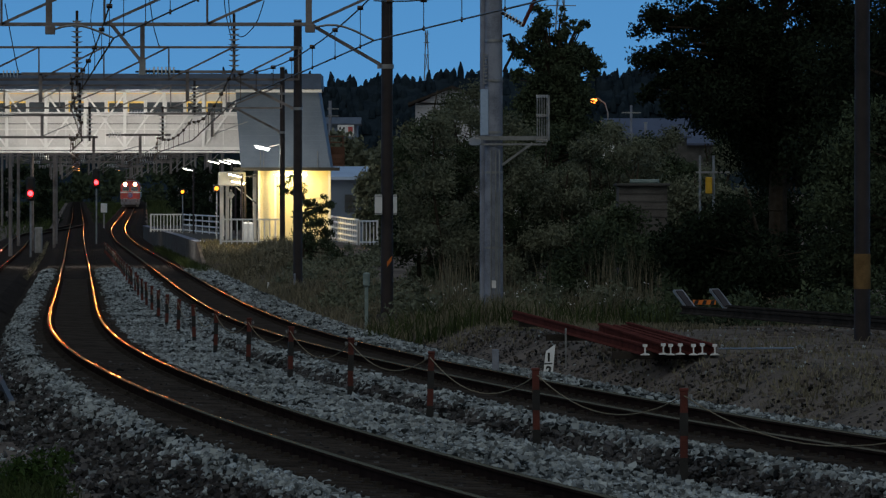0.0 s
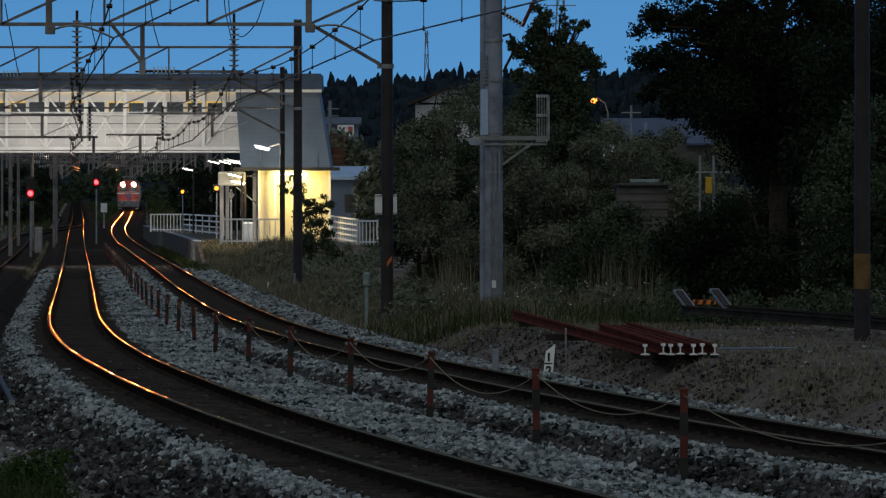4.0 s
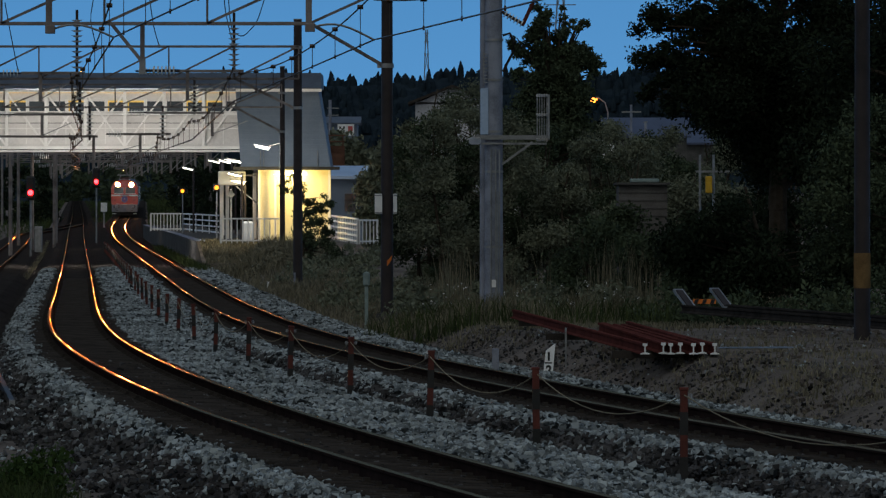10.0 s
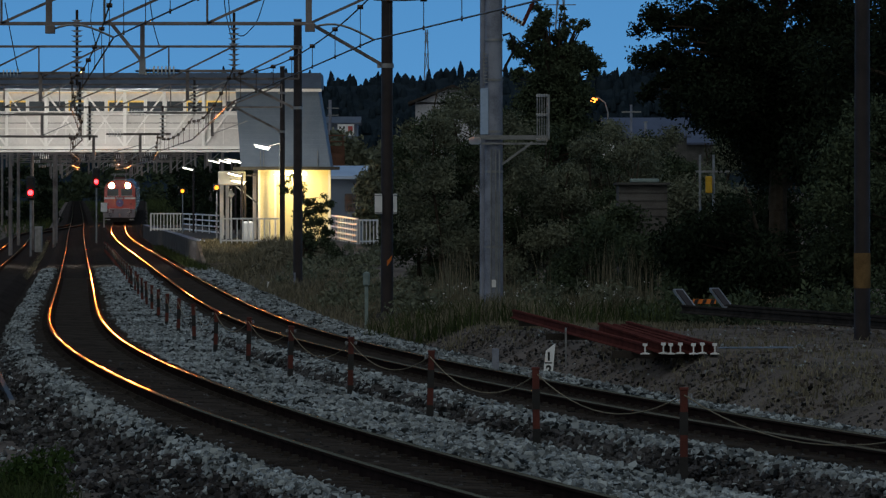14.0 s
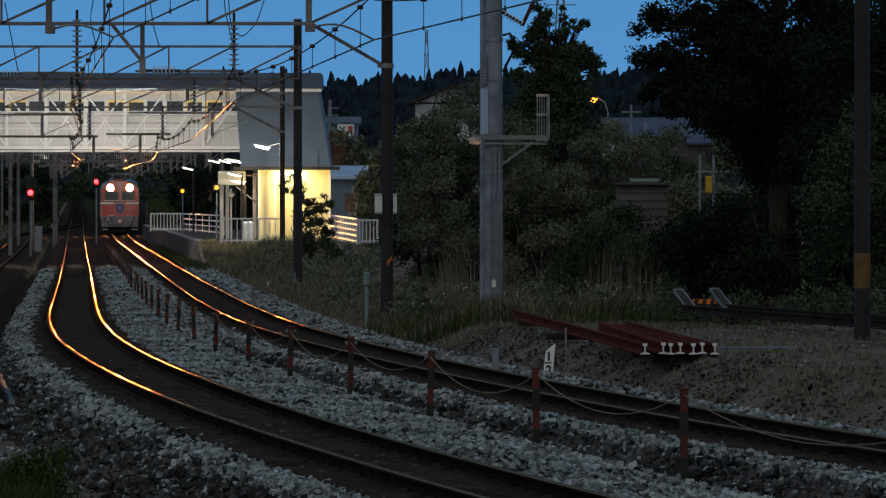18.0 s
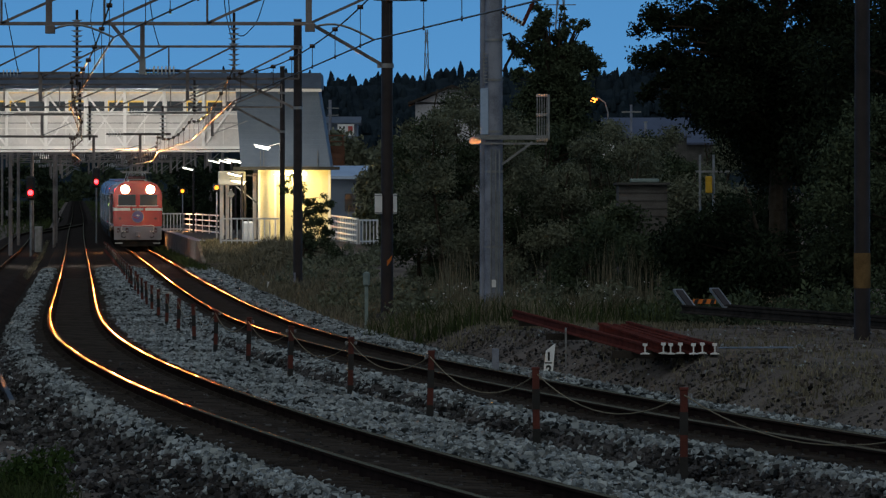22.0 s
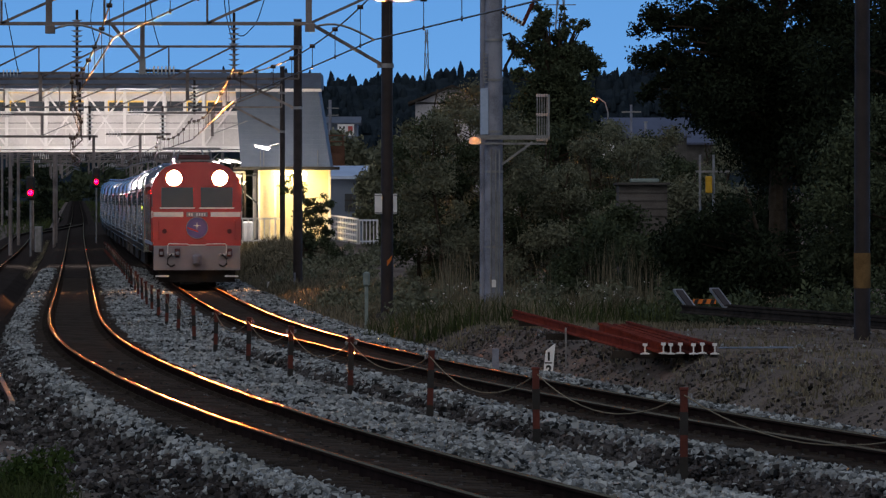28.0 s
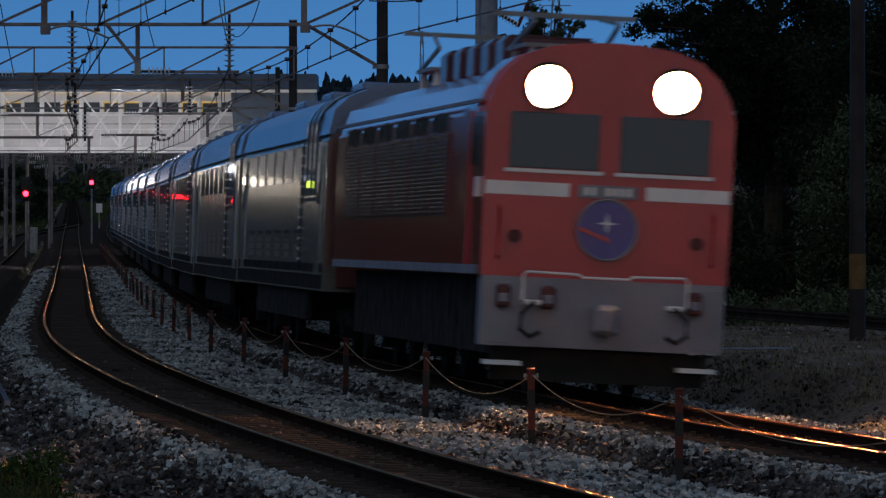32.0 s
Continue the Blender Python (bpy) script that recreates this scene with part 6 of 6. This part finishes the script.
        rod(tb, (s * 1.02, F, 1.75), (s * 1.02, F + 0.04, 1.75), 0.075, 14)
        part("tail_lamp", tb, M_TAIL, r, "dark red tail lamp")
        part("step", box(bmesh.new(), (s * 1.09, F - 0.1, 0.34), (0.42, 0.25, 0.05)), M_WHITE, r, "white edged footstep")
        sb = bmesh.new()
        bar(sb, (s * 1.18, F - 0.1, 0.34), (s * 1.18, F - 0.1, 0.9), 0.05, 0.05)
        part("step_hanger", sb, M_UNDER, r)
        hr = bmesh.new()
        tube(hr, [(s * 0.92, F + 0.02, 1.0), (s * 0.92, F + 0.18, 1.05), (s * 0.92, F + 0.18, 1.32), (s * 0.88, F + 0.18, 1.36), (s * 0.3, F + 0.18, 1.35), (s * 0.26, F + 0.18, 1.32), (s * 0.0, F + 0.18, 1.32)], 0.016, 6)
        part("handrail", hr, M_WHITE, r)
        part("brake_hose", tube(bmesh.new(), [(s * 0.78, F + 0.05, 1.0), (s * 0.79, F + 0.16, 1.02), (s * 0.92, F + 0.18, 0.9), (s * 0.93, F + 0.16, 0.72), (s * 0.82, F + 0.14, 0.64), (s * 0.7, F + 0.12, 0.7)], 0.028, 7), M_BLACK, r)
        part("hose_cock", box(bmesh.new(), (s * 0.8, F + 0.12, 1.02), (0.2, 0.08, 0.06), bev=0.015), M_WHITE, r, "pale brake hose cock")
        part("skirt_panel", box(bmesh.new(), (s * 1.17, F + 0.022, 0.9), (0.32, 0.012, 0.68), bev=0.004), M_LGREY, r)
    for x in (-1.02, 0.62, 1.12):
        sk = part("jumper_socket", box(bmesh.new(), (x, F + 0.06, 1.08), (0.16, 0.1, 0.26), bev=0.03), M_LSIDE, r, "dark red jumper socket")
        part("socket_lid", box(bmesh.new(), (x, F + 0.12, 1.06), (0.11, 0.03, 0.1), bev=0.01), M_LGREY, sk)
    part("number_board", box(bmesh.new(), (0, F + 0.008, 2.28), (0.66, 0.03, 0.14)), M_LGREY, r)
    for i in range(7):
        if i != 4:
            part("number_bar", box(bmesh.new(), (-0.24 + i * 0.08, F + 0.026, 2.28), (0.045, 0.01, 0.09)), M_WHITE, r)
    bm = bmesh.new()
    rod(bm, (0, F, 1.86), (0, F + 0.06, 1.86), 0.33, 32)
    hm = part("headboard", bm, M_MAUVE, r, "round purple-blue train headboard with a star")
    star = []
    for i in range(8):
        k = (0.13 if i % 4 == 0 else 0.17) if i % 2 == 0 else 0.03
        star.append((k * math.cos(math.pi * i / 4), F + 0.062, 1.93 + 0.7 * k * math.sin(math.pi * i / 4)))
    part("emblem", plate(bmesh.new(), star, (0, 0.006, 0)), M_WHITE, hm, "white star")
    part("swoosh", plate(bmesh.new(), [(0.31, F + 0.062, 1.84), (-0.05, F + 0.062, 1.71), (-0.02, F + 0.062, 1.77), (0.31, F + 0.062, 1.89)], (0, 0.005, 0)), M_LRED, hm, "red swoosh")
    rim = [(0.335 * math.cos(6.2832 * i / 32), F + 0.06, 1.86 + 0.335 * math.sin(6.2832 * i / 32)) for i in range(33)]
    part("rim", tube(bmesh.new(), rim, 0.012, 6), M_GALV, hm)
    bm = bmesh.new()
    plate(bm, [(-1.36, F - 0.3, 0.53), (1.36, F - 0.3, 0.53), (1.36, F - 0.3, 1.3), (-1.36, F - 0.3, 1.3)], (0, 0.32, 0))
    part("skirt", bm, M_LGREY, r)
    bm = bmesh.new()
    box(bm, (0, F + 0.25, 0.86), (0.26, 0.5, 0.34), bev=0.04)
    box(bm, (0.05, F + 0.5, 0.86), (0.2, 0.2, 0.3), bev=0.04)
    part("coupler", bm, M_LGREY, r)
    bm = bmesh.new()
    plate(bm, [(-1.2, F - 0.4, 0.15), (1.2, F - 0.4, 0.15), (1.2, F - 0.4, 0.5), (-1.2, F - 0.4, 0.5)], (0, 0.15, 0))
    part("snow_plough", bm, M_UNDER, r)
    bm = bmesh.new()
    box(bm, (0, 0, 0.85), (2.3, 15.5, 0.85))
    part("underframe", bm, M_UNDER, r)
    for s in (-1, 1):
        for k in range(6):
            y = -6.2 + k * 2.1
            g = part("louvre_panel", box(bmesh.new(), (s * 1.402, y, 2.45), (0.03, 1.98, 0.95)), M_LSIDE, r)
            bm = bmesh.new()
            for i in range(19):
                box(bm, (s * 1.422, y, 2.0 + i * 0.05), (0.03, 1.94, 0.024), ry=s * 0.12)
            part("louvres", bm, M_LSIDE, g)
            part("side_window", box(bmesh.new(), (s * 1.402, y, 3.06), (0.03, 1.5, 0.2)), M_WINDOW, r)
            part("window_post", box(bmesh.new(), (s * 1.408, y, 3.06), (0.03, 0.08, 0.24)), M_LSIDE, r)
        part("side_lamp", box(bmesh.new(), (s * 1.41, F - 0.45, 2.28), (0.03, 0.3, 0.22)), M_WHITE, r)
        part("cab_door", box(bmesh.new(), (s * 1.404, F - 1.6, 2.25), (0.03, 0.65, 1.8), bev=0.01), M_LRED, r)
        part("cab_window", box(bmesh.new(), (s * 1.404, F - 0.75, 2.8), (0.03, 0.7, 0.55), bev=0.01), M_WINDOW, r)
        bm = bmesh.new()
        bar(bm, (s * 1.42, -F, 3.24), (s * 1.42, F - 0.3, 3.24), 0.05, 0.04)
        part("rain_gutter", bm, M_LGREY, r)
        part("sill", box(bmesh.new(), (s * 1.405, 0, 1.36), (0.03, 17, 0.1)), M_LGREY, r)
    for y in (-5.4, 4.6):
        top = 4.48 if y < 0 else 4.38
        for sx in (-0.5, 0.5):
            for sy in (-0.8, 0.8):
                part("roof_insulator", rod(bmesh.new(), (sx, y + sy, 3.7), (sx, y + sy, 4.0), 0.06, 10, 0.04), M_PORC, r)
        pan = part("pantograph_base", box(bmesh.new(), (0, y, 4.0), (1.2, 1.8, 0.05)), M_GALV, r)
        for s in (-0.55, 0.55):
            part("lower_arm", bar(bmesh.new(), (s, y - 0.8, 4.02), (s * 0.9, y + 0.9, 4.28), 0.045, 0.045), M_GALV, pan)
            part("upper_arm", bar(bmesh.new(), (s * 0.9, y + 0.9, 4.28), (s * 0.8, y - 0.3, top), 0.04, 0.04), M_GALV, pan)
        part("collector_bow", bar(bmesh.new(), (-0.85, y - 0.3, top + 0.02), (0.85, y - 0.3, top + 0.02), 0.06, 0.06), M_GALV, pan)
    for i in range(5):
        bm = bmesh.new()
        box(bm, (0, -3.2 + i * 1.5, 3.96), (1.15, 0.8, 0.42), bev=0.05)
        rb = part("roof_box", bm, M_LSIDE, r, "dark red roof equipment box")
        part("lid", box(bmesh.new(), (0, -3.2 + i * 1.5, 4.185), (1.0, 0.7, 0.03), bev=0.01), M_LSIDE, rb)
    for y in (-6, 0, 6):
        bogie(r, y)
    return r


def coach():
    r = thing("sleeping_coach", 0, 0, 0, "silver stainless double-deck sleeping coach of the night train", "railway coach", "coaches of the train")
    H = 9.8
    bm = bmesh.new()
    hull(bm, 1.43, 0.95, 3.45, -H, H, 0.0)
    part("body", bm, M_STAINLESS, r)
    bm = bmesh.new()
    prof = [(-1.42, 3.2)] + [(1.42 * math.cos(math.pi * (1 - i / 10)), 3.28 + 0.72 * math.sin(math.pi * (i / 10)) ** 0.85) for i in range(1, 10)] + [(1.42, 3.2)]
    plate(bm, [(x, -H, z) for x, z in prof], (0, 2 * H, 0))
    part("roof", bm, M_CROOF, r)
    for s in (-1, 1):
        for y in (7.6, 6.75, 5.9):
            arc = [(1.435, 2.25), (1.435, 3.1)] + [(1.435 * math.cos(radians(q)), 3.29 + 0.73 * math.sin(radians(q)) ** 0.85) for q in (8, 20, 32, 44, 56)]
            bm = bmesh.new()
            rows = [[bm.verts.new((s * x * k, y + e, z - (1 - k) * 0.4)) for x, z in arc] for k, e in ((1.006, -0.22), (1.006, 0.22), (0.985, 0.22), (0.985, -0.22))]
            for u_, v_ in zip(rows, rows[1:] + rows[:1]):
                for q in range(len(arc) - 1):
                    bm.faces.new((u_[q], u_[q + 1], v_[q + 1], v_[q]))
            part("curved_window", bm, M_WINDOW, r, "tall window curving up into the roof", smooth=True)
        for k in range(6):
            y = 4.4 - k * 2.15
            part("upper_window", box(bmesh.new(), (s * 1.425, y, 2.82), (0.03, 1.35, 0.52), bev=0.01), M_WINDOW, r)
            part("lower_window", box(bmesh.new(), (s * 1.431, y, 1.62), (0.015, 1.2, 0.42)), M_WINDOW, r)
        # Black strip: the dark ground mirrored low on the side is put in as colour.
        part("lower_side", box(bmesh.new(), (s * 1.427, 0, 1.16), (0.02, 19.5, 0.36)), M_UNDER, r, "dark strip for the ground mirrored in the lower side")
        for y in (-8.7, 8.7):
            d = part("door", box(bmesh.new(), (s * 1.436, y, 2.1), (0.03, 0.8, 1.85), bev=0.01), M_STAINLESS, r)
            part("door_window", box(bmesh.new(), (s * 1.452, y, 2.5), (0.02, 0.4, 0.6)), M_WINDOW, d)
        part("drain_strip", box(bmesh.new(), (s * 1.44, 5.05, 2.25), (0.02, 0.07, 1.9)), M_BLACK, r)
        for i in range(12):
            part("step_iron", box(bmesh.new(), (s * 1.455, 5.05, 1.4 + i * 0.155), (0.02, 0.07, 0.04)), M_WHITE, r)
        for z in (1.2, 1.4, 1.52, 1.64, 1.76, 1.88, 2.0, 2.2, 2.32):
            part("side_bead", box(bmesh.new(), (s * 1.437, 0, z), (0.02, 19.4, 0.035)), M_STAINLESS, r)
        part("side_skirt", box(bmesh.new(), (s * 1.3, 0, 0.75), (0.08, 11.5, 0.5)), M_UNDER, r)
        part("tail_marker", box(bmesh.new(), (s * 1.15, H + 0.05, 2.9), (0.12, 0.05, 0.5)), M_LRED, r)
    part("end_panel", box(bmesh.new(), (0, H + 0.01, 2.1), (2.5, 0.05, 2.2), bev=0.02), M_LSIDE, r, "dark maroon coach end")
    bm = bmesh.new()
    box(bm, (0, H + 0.2, 2.1), (1.0, 0.5, 2.2))
    part("gangway", bm, M_UNDER, r)
    bm = bmesh.new()
    box(bm, (0, 0, 0.75), (2.2, 11, 0.5))
    part("underframe", bm, M_UNDER, r)
    for i in range(3):
        bm = bmesh.new()
        box(bm, (0, -6 + i * 6, 3.98), (1.5, 2.0, 0.14), bev=0.04)
        part("roof_unit", bm, M_CROOF, r)
    for y in (-7, 7):
        bogie(r, y)
    return r


LOCO = locomotive()
COACHES = [coach()]
for i in range(11):
    COACHES.append(copy_thing(COACHES[0], pose(0, 0, 0)))

part("indicator_lamp", box(bmesh.new(), (-1.45, 6.6, 2.5), (0.03, 0.22, 0.1), bev=0.01), M_GREENLAMP, COACHES[0], "small yellow-green indicator lamp")
part("indicator_lamp", box(bmesh.new(), (1.45, 6.6, 2.5), (0.03, 0.22, 0.1), bev=0.01), M_GREENLAMP, COACHES[0], "small yellow-green indicator lamp")

# distance along the eastern track
RUN_Y = np.arange(22, 1299, 0.5)
RUN_S = np.concatenate([[0], np.cumsum(np.hypot(np.diff(right_x(RUN_Y)), np.diff(RUN_Y)))])


def on_track(s):
    y = float(np.interp(s, RUN_S, RUN_Y))
    return Vector((float(right_x(y)), y, float(rail_z(y)))), float(cant(y))


def car_pose(s_mid, wheelbase):
    a, c1 = on_track(s_mid - wheelbase / 2)
    b, c2 = on_track(s_mid + wheelbase / 2)
    f = (a - b).normalized()
    rz = math.atan2(-f.x, f.y)
    rx = math.asin(f.z)
    return Matrix.Translation((a + b) / 2) @ Euler((rx, -(c1 + c2) / 2, rz), "XYZ").to_matrix().to_4x4()


S_FRONT = float(np.interp(65.0, RUN_Y, RUN_S))
RUN_T = np.array([0, 6, 9, 13, 19, 23, 28, 30.6, 32.0])
RUN_D = np.array([787, 653, 585, 492, 347, 248.5, 120, 44.2, 0.0])


def motions():
    times = [i * 0.5 for i in range(65)]
    for k, car in enumerate([LOCO] + COACHES):
        back = 8.9 if k == 0 else 18.6 + 10.2 + 20.2 * (k - 1)
        rows = []
        for t in times:
            s = S_FRONT + float(smooth_line(t, RUN_T, RUN_D)) + back
            rows.append((t, car_pose(s, 12.0 if k == 0 else 14.0)))
        walk(car, rows)


motions()
